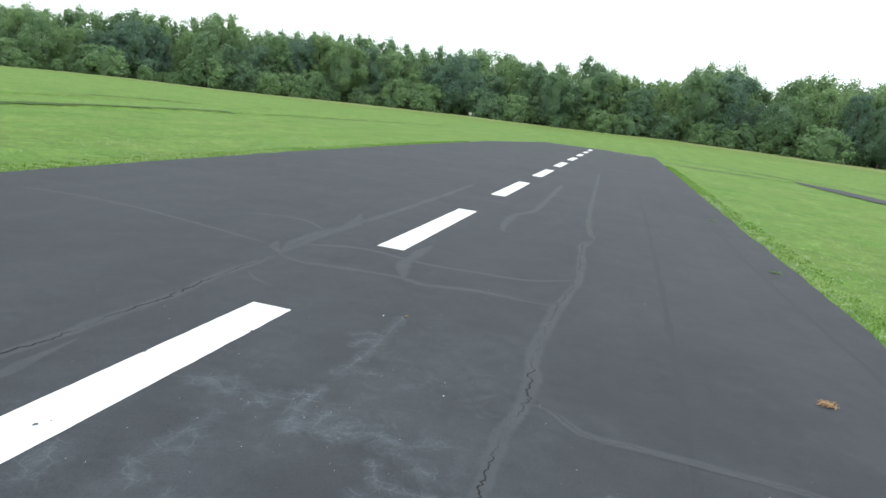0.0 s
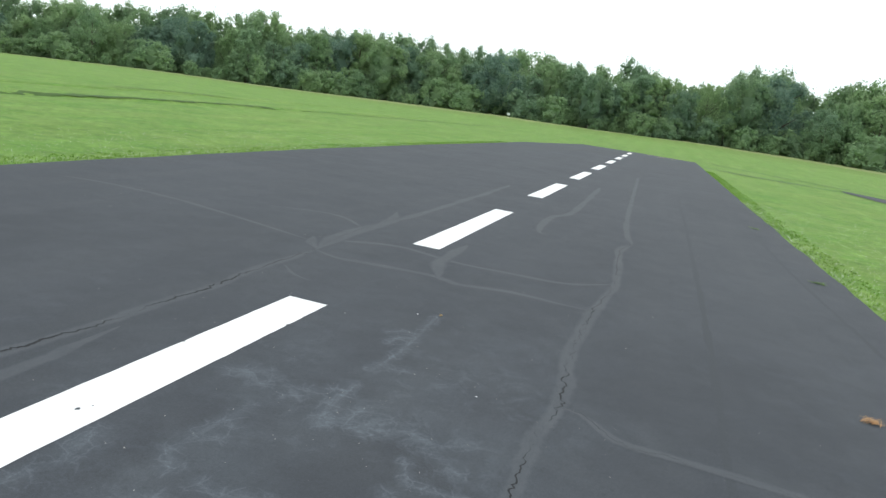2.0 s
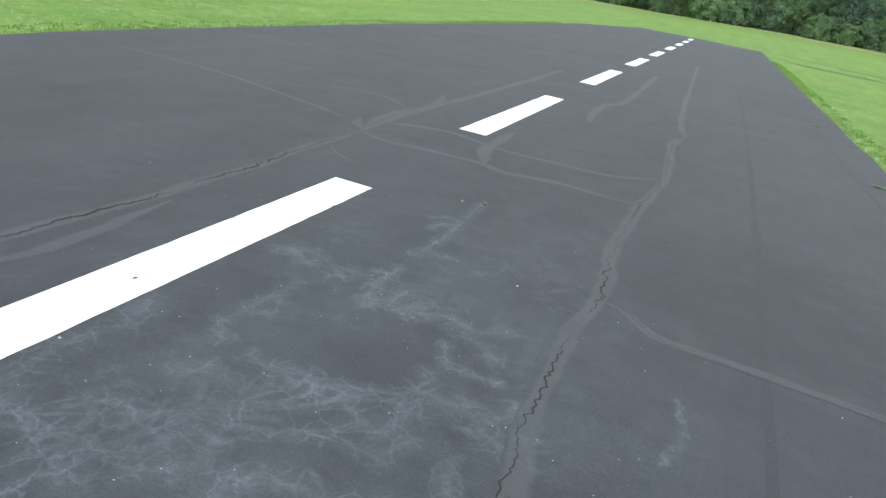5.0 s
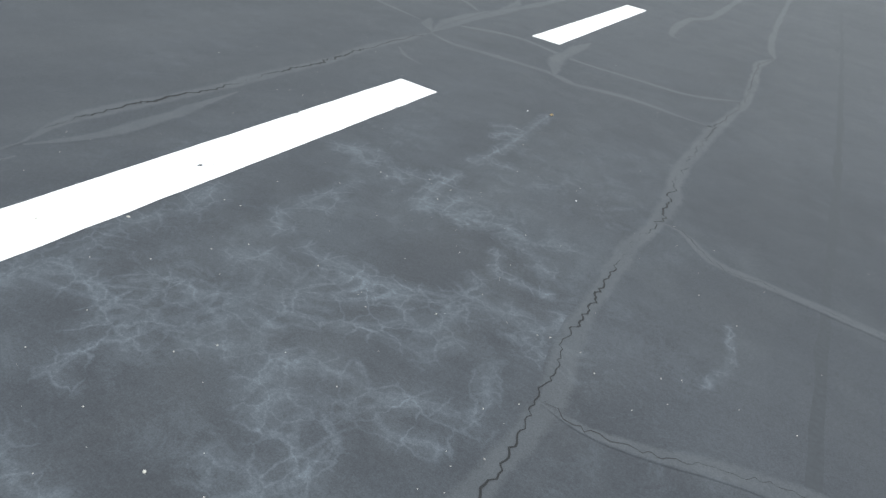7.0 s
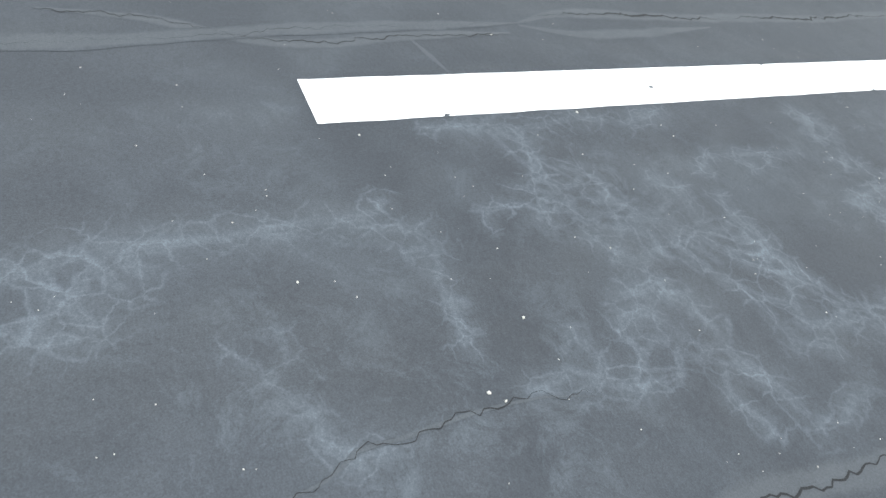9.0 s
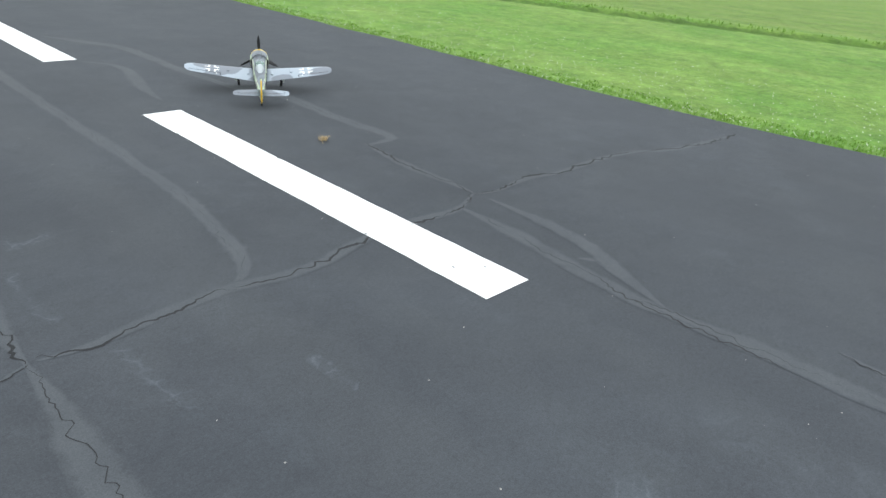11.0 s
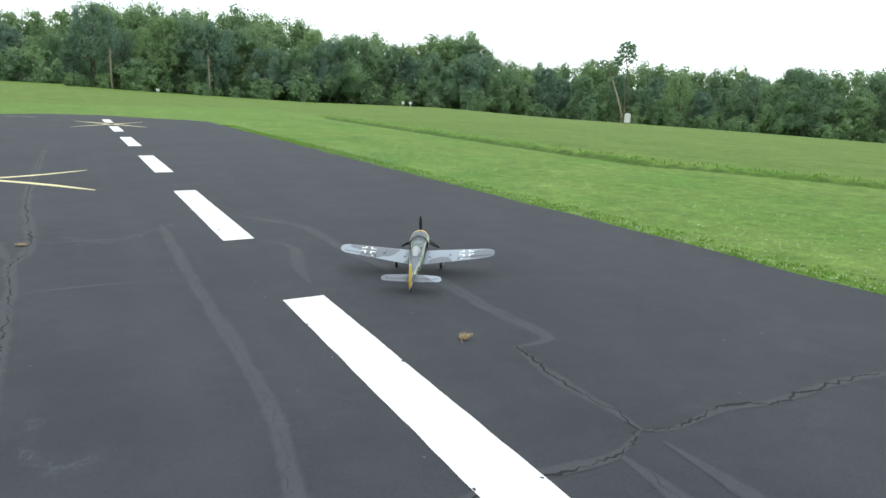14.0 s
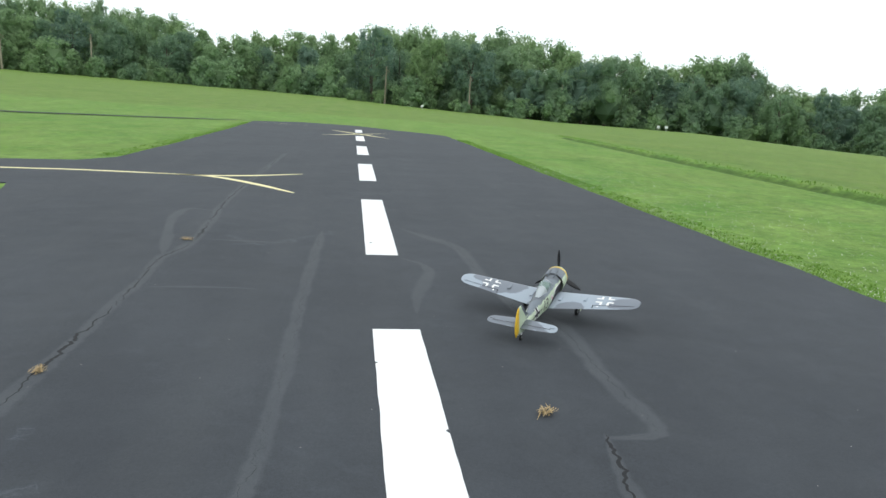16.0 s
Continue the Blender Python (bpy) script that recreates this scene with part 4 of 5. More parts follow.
def scatter(name, spots, mat, size, label, category, flat=0.7):
    """Many small lumps as one mesh."""
    rng = random.Random(len(spots))
    verts, faces = [], []
    for x, y, z in spots:
        s, n0, a = size * rng.uniform(0.5, 1.4), len(verts), rng.uniform(0, 6)
        ring = [(math.cos(a + k * 1.2566) * s * rng.uniform(0.7, 1.2), math.sin(a + k * 1.2566) * s * rng.uniform(0.7, 1.2)) for k in range(5)]
        verts += [(x + u, y + v, z) for u, v in ring] + [(x + u * 0.6, y + v * 0.6, z + s * flat) for u, v in ring]
        for k in range(5):
            j = (k + 1) % 5
            faces.append((n0 + k, n0 + j, n0 + 5 + j, n0 + 5 + k))
        faces.append(tuple(n0 + 5 + k for k in range(5)))
    return tagged(new(name, raw_mesh(name, verts, faces, mat)), label, category, kind="stuff")


rng = random.Random(3)
scatter("grit", [(rng.gauss(1.3, 0.9), rng.uniform(-1.2, 3.5), 0.0) for i in range(170)] + [(rng.uniform(-4, 5), rng.uniform(-10, 12), 0.0) for i in range(170)],
        STONE, 0.0024, "small pale grit scattered on the asphalt", "grit")
flowers = []
for i in range(9000):
    left = rng.random() < 0.62
    y = rng.uniform(-20, 24) if left else rng.uniform(4, 24)
    x = edge_x(y, left) + (-1 if left else 1) * (0.03 + 3.2 * rng.random() ** 2.6)
    flowers.append((x, y, land(x, y) + rng.uniform(0.02, 0.06)))
scatter("clover", flowers, CLOVER, 0.0045, "white clover flowers dotted through the verge", "flowers", 1.0)


def pebble(x, y, size, seed):
    rng = random.Random(seed)
    bm = bmesh.new()
    bmesh.ops.create_icosphere(bm, subdivisions=1, radius=size)
    for v in bm.verts:
        v.co = Vector((v.co.x * 1.2, v.co.y, v.co.z * 0.7)) * rng.uniform(0.8, 1.15)
    ob = new("pebble", mesh_of("pebble", bm, WHITE_PAINT if seed < 2 else STONE))
    ob.matrix_basis = pose(x, y, size * 0.5, 0, 0, seed * 40)
    return tagged(ob, "small pale pebble lying on the asphalt", "pebble", "pebbles on the runway")


for i, (x, y) in enumerate(((1.66, 3.25), (0.82, 4.53), (1.55, 0.14), (1.59, 0.18), (1.31, 0.39), (0.2, 1.29), (-0.54, 1.17), (0.26, 0.15), (-0.02, 1.02), (1.0, -0.3))):
    pebble(x, y, 0.005 + 0.001 * (i % 3), i)


def straw_clump(x, y, size, seed, mat, label):
    """A loose clump of dry grass stalks."""
    rng = random.Random(seed)
    ob = new("dry_grass_clump")
    bm = bmesh.new()
    for i in range(46):
        a, r = rng.uniform(0, 6.283), size * rng.random() ** 0.7
        c = Vector((rng.gauss(0, size * 0.3), rng.gauss(0, size * 0.2), 0.003 + 0.02 * rng.random()))
        d = Vector((math.cos(a) * r * 0.6, math.sin(a) * r * 0.4, rng.uniform(-0.01, 0.015)))
        s = Vector((-d.y, d.x, 0)).normalized() * rng.uniform(0.002, 0.004)
        p, q = c - d, c + d
        p.z, q.z = max(p.z, 0.003), max(q.z, 0.003)
        bm.faces.new([bm.verts.new(v) for v in (p - s, p + s, q + s * 0.4 + Vector((0, 0, 0.004)), q - s * 0.4 + Vector((0, 0, 0.004)))])
    part("stalks", bm, mat, ob)
    bm = bmesh.new()
    for i in range(14):
        c = Vector((rng.gauss(0, size * 0.28), rng.gauss(0, size * 0.18), 0.004))
        bmesh.ops.create_icosphere(bm, subdivisions=1, radius=rng.uniform(0.003, 0.006), matrix=Matrix.Translation(c) @ Matrix.Diagonal((1.5, 1, 0.5, 1)))
    tagged(part("crumbs", bm, mat, ob), kind="stuff")
    ob.matrix_basis = pose(x, y, 0.004, 0, 0, seed * 50) @ Matrix.Scale(min(1.0, size / 0.1), 4)
    return tagged(ob, label, "dry grass", "clumps of dry grass on the runway")


straw_clump(-0.71, -4.89, 0.095, 1, STRAW, "clump of dry yellow grass lying on the asphalt")
straw_clump(2.03, -5.45, 0.085, 2, STRAW, "clump of dry grass caught in a sealed crack")
straw_clump(2.05, -9.08, 0.1, 3, STRAW, "clump of dry grass caught in a sealed crack")
straw_clump(4.15, 4.55, 0.1, 4, plain("rusty_straw", (0.5, 0.29, 0.13), 0.9, 0.3, 60.0), "rusty brown clump of dead grass on the asphalt")
straw_clump(0.99, 4.62, 0.045, 5, STRAW, "small wisp of dry grass on the asphalt")


straw_clump(4.75, 16.2, 0.2, 6, BLADE, "loose wisp of green grass on the asphalt")
straw_clump(4.9, 10.1, 0.16, 7, BLADE, "loose wisp of green grass on the asphalt")


# ---- far things in the field ----
def box(bm, x0, x1, y0, y1, z0, z1, bevel=0.0):
    m = Matrix.Translation(((x0 + x1) / 2, (y0 + y1) / 2, (z0 + z1) / 2)) @ Matrix.Diagonal((x1 - x0, y1 - y0, z1 - z0, 1))
    r = bmesh.ops.create_cube(bm, size=1, matrix=m)
    if bevel:
        edges = {e for v in r["verts"] for e in v.link_edges}
        bmesh.ops.bevel(bm, geom=list(edges), offset=bevel, segments=2, profile=0.5, affect="EDGES")


def portable_toilet(bearing, dist):
    ob = new("portable_toilet")
    bm = bmesh.new()
    box(bm, -0.75, 0.75, -0.6, 0.6, 0.12, 2.0, 0.05)
    part("cabin", bm, WHITE_PAINT, ob)
    bm = bmesh.new()
    bmesh.ops.create_cone(bm, cap_ends=True, segments=20, radius1=0.75, radius2=0.75, depth=1.2, matrix=Matrix.Translation((0, 0, 2.0)) @ pose(0, 0, 0, 90) @ Matrix.Diagonal((1, 0.5, 1, 1)))
    part("roof", bm, WHITE_PAINT, ob, "pale domed roof")
    bm = bmesh.new()
    box(bm, -0.45, 0.45, -0.66, -0.6, 0.2, 1.9, 0.02)
    part("door", bm, plain("pale_grey_plastic", (0.55, 0.58, 0.6), 0.5), ob, "pale grey door")
    bm = bmesh.new()
    box(bm, -0.8, 0.8, -0.65, 0.65, -0.3, 0.12, 0.03)
    part("base", bm, BARK, ob, "dark skid base")
    x, y = place(bearing, dist)
    ob.matrix_basis = pose(x, y, land(x, y) + 0.1, 0, 0, bearing - 180) @ Matrix.Diagonal((0.8, 0.8, 0.85, 1))
    return tagged(ob, "white portable toilet cabin before the woods", "portable toilet")


portable_toilet(137.2, 152)


def marker(bearing, dist, height):
    ob = new("marker_post")
    bm = bmesh.new()
    box(bm, -0.05, 0.05, -0.05, 0.05, -0.2, height, 0.01)
    part("post", bm, WHITE_PAINT, ob)
    bm = bmesh.new()
    box(bm, -0.3, 0.3, -0.09, -0.05, height * 0.5, height, 0.02)
    part("board", bm, WHITE_PAINT, ob)
    x, y = place(bearing, dist)
    ob.matrix_basis = pose(x, y, land(x, y), 0, 0, bearing - 180)
    return tagged(ob, "small white marker board at the meadow's edge", "marker", "markers before the woods")


marker(12.0, 150, 0.9)
marker(173.9, 140, 0.8)
marker(155.2, 150, 1.0)
marker(154.6, 150, 1.0)


# ---- the model aeroplane ----
SCALE = 1 / 7.5  # built at full size, then brought to model size
PALE = (0.54, 0.63, 0.46)
DARK_GREY, MID_GREY = (0.17, 0.19, 0.225), (0.32, 0.37, 0.43)


def camo_material(name, upper=False):
    """Two greys in large ragged patches; on the fuselage pale green below a mottled line."""
    m = Mat(name, 0.42, 0, 0.45)
    v = m.coords()
    x, y, z = m.axis(v)
    big = m.noise(v, 3.4, 1.5, 0.4)
    rag = m.noise(v, 60.0, 4, 0.6)
    line = m.math("ADD", big, m.math("MULTIPLY", rag, 0.05))
    c = m.mix(m.ramp(line, 0.515, 0.53), DARK_GREY, MID_GREY)
    if upper:
        c = m.mix(m.ramp(line, 0.55, 0.57), (0.105, 0.12, 0.14), (0.16, 0.185, 0.215))
        low = m.math("ADD", z, m.math("MULTIPLY", m.math("SUBTRACT", m.noise(v, 30.0, 3, 0.6), 0.5), 0.03))
        c = m.mix(m.ramp(low, 0.046, 0.051), PALE, c)
    c = m.mix(m.math("MULTIPLY", m.ramp(m.noise(v, 25.0, 6, 0.7), 0.55, 0.8), 0.2), c, (0.3, 0.31, 0.31))
    m.color(c)
    m.bump(m.noise(v, 300.0, 3), 0.06, 0.001)
    return m.m


def cowl_material():
    m = Mat("cowl_paint", 0.4, 0, 0.45)
    v = m.coords()
    x, y, z = m.axis(v)
    rag = m.math("MULTIPLY", m.math("SUBTRACT", m.noise(v, 40.0, 3, 0.6), 0.5), 0.016)
    c = m.mix(m.math("GREATER_THAN", m.math("ADD", z, rag), 0.048), PALE, (0.15, 0.17, 0.2))
    front = m.math("GREATER_THAN", y, 0.15)
    c = m.mix(front, c, PALE)
    band = m.math("MULTIPLY", m.math("GREATER_THAN", y, 0.132), m.math("LESS_THAN", y, 0.162))
    band = m.math("MULTIPLY", band, m.math("GREATER_THAN", z, -0.012))
    c = m.mix(band, c, (0.72, 0.5, 0.05))
    c = m.mix(m.math("MULTIPLY", m.ramp(m.noise(v, 25.0, 5, 0.7), 0.55, 0.8), 0.15), c, (0.3, 0.3, 0.28))
    m.color(c)
    return m.m


FUSELAGE = camo_material("fuselage_paint", True)
WING = camo_material("wing_paint")
COWL = cowl_material()
PALE_PAINT = plain("pale_green_paint", PALE, 0.45, 0.1)
YELLOW = plain("yellow_paint", (0.72, 0.45, 0.03), 0.45, 0.08)
BLACK = plain("black_paint", (0.018, 0.018, 0.02), 0.4, 0.2)
WHITE = plain("white_marking", (0.8, 0.8, 0.78), 0.5, 0.05)
RED = plain("red_marking", (0.55, 0.03, 0.04), 0.5, 0.1)
RUBBER = plain("rubber", (0.02, 0.02, 0.02), 0.8, 0.2)
STEEL = plain("brushed_metal", (0.5, 0.5, 0.5), 0.35, 0.1, 40.0, 1.0)
SPINNER = plain("black_gloss", (0.022, 0.022, 0.025), 0.3, 0.15)
LINE = plain("panel_gap", (0.03, 0.03, 0.035), 0.8, 0.2)
SEAT = plain("cockpit_green", (0.08, 0.16, 0.12), 0.7, 0.2)
glass = Mat("canopy_glass", 0.06, 0, 0.6)
glass.color((0.82, 0.9, 0.9))
glass.b.inputs["Transmission Weight"].default_value = 0.82
glass.b.inputs["IOR"].default_value = 1.12
GLASS = glass.m

plane = new("model_airplane")
tagged(plane, "grey and pale green model aeroplane standing on the runway", "model airplane")


def at(x, s, z):
    """Full-size station (s metres behind the spinner's tip) to the model's own axes."""
    return Vector((x, 2.0 - s, z)) * SCALE


# stations: s, half width, top, bottom
HULL = ((1.95, 0.56, 0.63, -0.64), (2.2, 0.53, 0.63, -0.7), (3.0, 0.49, 0.62, -0.74), (4.2, 0.47, 0.62, -0.68), (5.2, 0.38, 0.57, -0.54), (6.5, 0.26, 0.45, -0.36),
        (7.6, 0.15, 0.36, -0.18), (8.35, 0.06, 0.3, -0.06))


def hull(s):
    s = min(max(s, HULL[0][0]), HULL[-1][0])
    for a, b in zip(HULL, HULL[1:]):
        if a[0] <= s <= b[0]:
            t = smooth01((s - a[0]) / (b[0] - a[0])) * 0.5 + 0.5 * (s - a[0]) / (b[0] - a[0])
            return [a[k] + (b[k] - a[k]) * t for k in (1, 2, 3)]


def hull_side(s, z, out=0.014):
    """Half width of the fuselage at a height."""
    w, top, bottom = hull(s)
    c, h = (top + bottom) / 2, (top - bottom) / 2
    u = min(0.98, abs((z - c) / h))
    return w * (1 - u ** 2.3) ** (1 / 2.3) + out


def loft(bm, rings, caps=True, closed=True):
    vs = [[bm.verts.new(p) for p in ring] for ring in rings]
    for a, b in zip(vs, vs[1:]):
        k = len(a)
        for i in range(k if closed else k - 1):
            j = (i + 1) % k
            bm.faces.new((a[i], a[j], b[j], b[i]))
    if caps:
        bm.faces.new(vs[0])
        bm.faces.new(vs[-1][::-1])
    bmesh.ops.recalc_face_normals(bm, faces=bm.faces[:])
    return vs


def super_ring(s, w, top, bottom, n=32, e=2.3):
    c, h = (top + bottom) / 2, (top - bottom) / 2
    out = []
    for i in range(n):
        a = 6.28319 * i / n
        ca, sa = math.cos(a), math.sin(a)
        out.append(at(w * math.copysign(abs(ca) ** (2 / e), ca), s, c + h * math.copysign(abs(sa) ** (2 / e), sa)))
    return out


bm = bmesh.new()
loft(bm, [super_ring(s, *hull(s)) for s in [1.95 + 6.4 * i / 40 for i in range(41)]])
fuselage = part("fuselage", bm, FUSELAGE, plane, "grey over pale green fuselage", True)

# cowling: rounded lip, turned inside to the engine
bm = bmesh.new()
PROFILE = ((1.1, 0.44), (0.8, 0.46), (0.66, 0.5), (0.62, 0.545), (0.66, 0.59), (0.8, 0.635), (1.1, 0.665), (1.5, 0.672), (1.9, 0.665), (1.96, 0.65))
loft(bm, [[at(r * math.cos(a), s, r * math.sin(a)) for a in [6.28319 * i / 40 for i in range(40)]] for s, r in PROFILE], caps=False)
cowl = part("cowling", bm, COWL, plane, "pale green engine cowling with a yellow band", True)
bm = bmesh.new()
loft(bm, [[at(r * math.cos(a), s, r * math.sin(a)) for a in [6.28319 * i / 40 for i in range(40)]] for s, r in ((1.93, 0.674), (1.99, 0.674))], caps=False)
part("seam", bm, LINE, cowl, "dark seam behind the cowling")
for side in (-1, 1):
    bm = bmesh.new()
    loft(bm, [[at(side * 0.2 + 0.035 * math.cos(a), s, 0.63 + 0.05 * k + 0.04 * math.sin(a)) for a in [6.28319 * i / 10 for i in range(10)]]
              for s, k in ((1.35, 0), (1.6, 0.6), (2.1, 0.6), (2.4, 0))])
    part("gun_fairing", bm, FUSELAGE, cowl, smooth=True)

# engine face, fan and propeller
bm = bmesh.new()
loft(bm, [[at(r * math.cos(a), s, r * math.sin(a)) for a in [6.28319 * i / 32 for i in range(32)]] for s, r in ((1.0, 0.46), (0.95, 0.2))])
engine = part("engine_face", bm, BLACK, plane)
for i in range(12):
    bm = bmesh.new()
    m = Matrix.Rotation(i * math.tau / 12, 4, "Y") @ Matrix.Translation(at(0, 0.84, 0.34)) @ Matrix.Rotation(0.7, 4, "Z") @ Matrix.Diagonal((0.012, 0.003, 0.03, 1))
    bmesh.ops.create_cube(bm, size=1, matrix=m)
    part("fan_blade", bm, BLACK, engine)
bm = bmesh.new()
SPIN = ((0.0, 0.02), (0.06, 0.1), (0.2, 0.2), (0.4, 0.28), (0.6, 0.32), (0.72, 0.33), (0.8, 0.3))
loft(bm, [[at(r * math.cos(a), s, r * math.sin(a)) for a in [6.28319 * i / 28 for i in range(28)]] for s, r in SPIN])
part("spinner", bm, SPINNER, plane, "glossy black spinner", True)
for k in range(3):
    bm = bmesh.new()
    rings = []
    for i in range(9):
        r = 0.28 + 1.35 * i / 8
        c = 0.14 * math.sin(0.5 + 2.5 * i / 8) + 0.015
        tw = 0.95 - 0.07 * i
        ring = []
        for j in range(8):
            a = math.tau * j / 8
            u, t = c * math.cos(a), 0.025 * math.sin(a)
            ring.append(Matrix.Rotation(k * math.tau / 3, 3, "Y") @ at(u * math.cos(tw) - t * math.sin(tw), 0.55 + u * math.sin(tw) + t * math.cos(tw), r))
        rings.append(ring)
    loft(bm, rings)
    part("propeller_blade", bm, SPINNER, plane, "black propeller blade at rest", True)


# flying surfaces
def surface(bm, stations, thick, side, rows=12):
    """A wing through stations x, leading s, chord, z; a rounded symmetric section."""
    rings = []
    for x, lead, chord, z in stations:
        ring = []
        for i in range(2 * rows):
            k = i if i <= rows else 2 * rows - i
            u = 0.5 - 0.5 * math.cos(math.pi * k / rows)
            h = 5 * thick * chord * (0.2969 * math.sqrt(u) - 0.126 * u - 0.3516 * u * u + 0.2843 * u ** 3 - 0.1036 * u ** 4) + 0.004
            ring.append(at(side * x, lead + u * chord, z + (h if i <= rows else -h * 0.75)))
        rings.append(ring)
    loft(bm, rings)


WING_TIP, DIHEDRAL = 5.25, 0.108


def wing_station(x):
    t = (x - 0.3) / (WING_TIP - 0.3)
    lead, chord = 2.05 + 0.36 * t, 2.28 - 0.98 * t
    if x > 4.6:
        q = math.sqrt(max(0.0, 1 - ((x - 4.6) / 0.66) ** 2.4))
        mid = lead + chord * 0.45
        lead, chord = mid - chord * 0.45 * (0.1 + 0.9 * q), chord * (0.1 + 0.9 * q)
    return x, lead, chord, -0.44 + DIHEDRAL * (x - 0.3)


def wing_top(x, s, thick=0.12):
    _, lead, chord, z = wing_station(x)
    u = min(0.995, max(0.005, (s - lead) / chord))
    return z + 5 * thick * chord * (0.2969 * math.sqrt(u) - 0.126 * u - 0.3516 * u * u + 0.2843 * u ** 3 - 0.1036 * u ** 4) + 0.004


def skin(name, quads, height, material, parent, side, label=""):
    """A thin marking draped on a surface: quads of (x0, x1, s0, s1), or corner lists, cut fine."""
    bm = bmesh.new()
    for q in quads:
        if len(q) == 4 and not isinstance(q[0], tuple):
            x0, x1, s0, s1 = q
            q = ((x0, s0), (x1, s0), (x1, s1), (x0, s1))
        n = 6
        grid = [[None] * (n + 1) for _ in range(n + 1)]
        for i in range(n + 1):
            for j in range(n + 1):
                a, b = i / n, j / n
                x = (1 - a) * (1 - b) * q[0][0] + a * (1 - b) * q[1][0] + a * b * q[2][0] + (1 - a) * b * q[3][0]
                s = (1 - a) * (1 - b) * q[0][1] + a * (1 - b) * q[1][1] + a * b * q[2][1] + (1 - a) * b * q[3][1]
                grid[i][j] = bm.verts.new(height(x, s, side))
        for i in range(n):
            for j in range(n):
                bm.faces.new((grid[i][j], grid[i + 1][j], grid[i + 1][j + 1], grid[i][j + 1]))
    return part(name, bm, material, parent, label)


def on_wing(x, s, side):
    return at(side * x, s, wing_top(x, s) + 0.012)


def corner_marks(cx, cs, arm, gap, bar):
    """Four angle pieces that outline an open cross."""
    out = []
    for a in (-1, 1):
        for b in (-1, 1):
            out.append((cx + a * gap, cx + a * arm, cs + b * gap, cs + b * (gap + bar)))
            out.append((cx + a * gap, cx + a * (gap + bar), cs + b * (gap + bar), cs + b * arm))
    return out


for side in (-1, 1):
    bm = bmesh.new()
    surface(bm, [wing_station(x) for x in (0.3, 0.8, 1.6, 2.4, 3.2, 4.0, 4.6, 4.85, 5.05, 5.18, 5.24)], 0.12, side)
    wing = part("wing", bm, WING, plane, "grey camouflaged wing", True)
    skin("wing_marking", corner_marks(3.35, 3.05, 0.5, 0.13, 0.13), on_wing, WHITE, wing, side, "white angle marks in a cross")
    hinge = lambda x: wing_station(x)[1] + wing_station(x)[2] * 0.77
    skin("aileron_gap", [((2.75, hinge(2.75)), (3.8, hinge(3.8)), (3.8, hinge(3.8) + 0.045), (2.75, hinge(2.75) + 0.045)),
                         ((3.8, hinge(3.8)), (4.95, hinge(4.8)), (4.95, hinge(4.8) + 0.045), (3.8, hinge(3.8) + 0.045)),
                         ((2.75, hinge(2.75)), (2.8, hinge(2.75)), (2.8, 3.93), (2.75, 3.93))], on_wing, LINE, wing, side, "dark aileron gap")
    skin("aileron_horn", [(2.98, 3.08, hinge(3) + 0.1, hinge(3) + 0.2)], on_wing, WHITE, wing, side)
    for bx, bs in ((2.25, 3.0), (0.85, 3.15)):
        bm = bmesh.new()
        box(bm, -0.09, 0.09, -0.3, 0.3, -0.02, 0.05, 0.03)
        bmesh.ops.scale(bm, vec=(SCALE, SCALE, SCALE), verts=bm.verts[:])
        bmesh.ops.translate(bm, vec=on_wing(bx, bs, side), verts=bm.verts[:])
        part("access_bulge", bm, WING, wing, smooth=False)
    bm = bmesh.new()
    loft(bm, [[at(side * (1.15 + 0.03 * math.cos(a)), s, -0.36 + 0.03 * math.sin(a)) for a in [math.tau * i / 8 for i in range(8)]] for s in (1.75, 2.3)])
    part("gun_barrel", bm, LINE, wing)

    # tailplane
    def tail_station(x):
        t = x / 1.85
        lead, chord = 7.22 + 0.2 * t, 1.08 - 0.3 * t
        if x > 1.5:
            q = math.sqrt(max(0.0, 1 - ((x - 1.5) / 0.37) ** 2.2))
            mid = lead + chord * 0.5
            lead, chord = mid - chord * 0.5 * (0.12 + 0.88 * q), chord * (0.12 + 0.88 * q)
        return x, lead, chord, 0.3

    def on_tail(x, s, side):
        return at(side * x, s, 0.3 + 0.055)

    bm = bmesh.new()
    surface(bm, [tail_station(x) for x in (0.05, 0.6, 1.2, 1.5, 1.65, 1.77, 1.84, 1.865)], 0.085, side)
    tail = part("tailplane", bm, WING, plane, "grey tailplane", True)
    skin("elevator_gap", [((0.12, 7.9), (1.5, 7.93), (1.5, 7.965), (0.12, 7.935)), ((1.5, 7.8), (1.53, 7.8), (1.53, 7.965), (1.5, 7.965)),
                          ((1.5, 7.8), (1.72, 7.8), (1.72, 7.83), (1.5, 7.83))], on_tail, LINE, tail, side, "dark elevator gap")


# fin and rudder
def plate(points, half, taper=0.35):
    """An upright panel from (s, z) corners, thinner at its rim."""
    bm = bmesh.new()
    c = Vector((sum(p[0] for p in points) / len(points), sum(p[1] for p in points) / len(points)))
    rim = [c + (Vector(p) - c) for p in points]
    inner = [c + (Vector(p) - c) * 0.8 for p in points]
    loft(bm, [[at(-half, p.x, p.y) for p in inner], [at(-half * taper, p.x, p.y) for p in rim], [at(half * taper, p.x, p.y) for p in rim], [at(half, p.x, p.y) for p in inner]])
    return bm


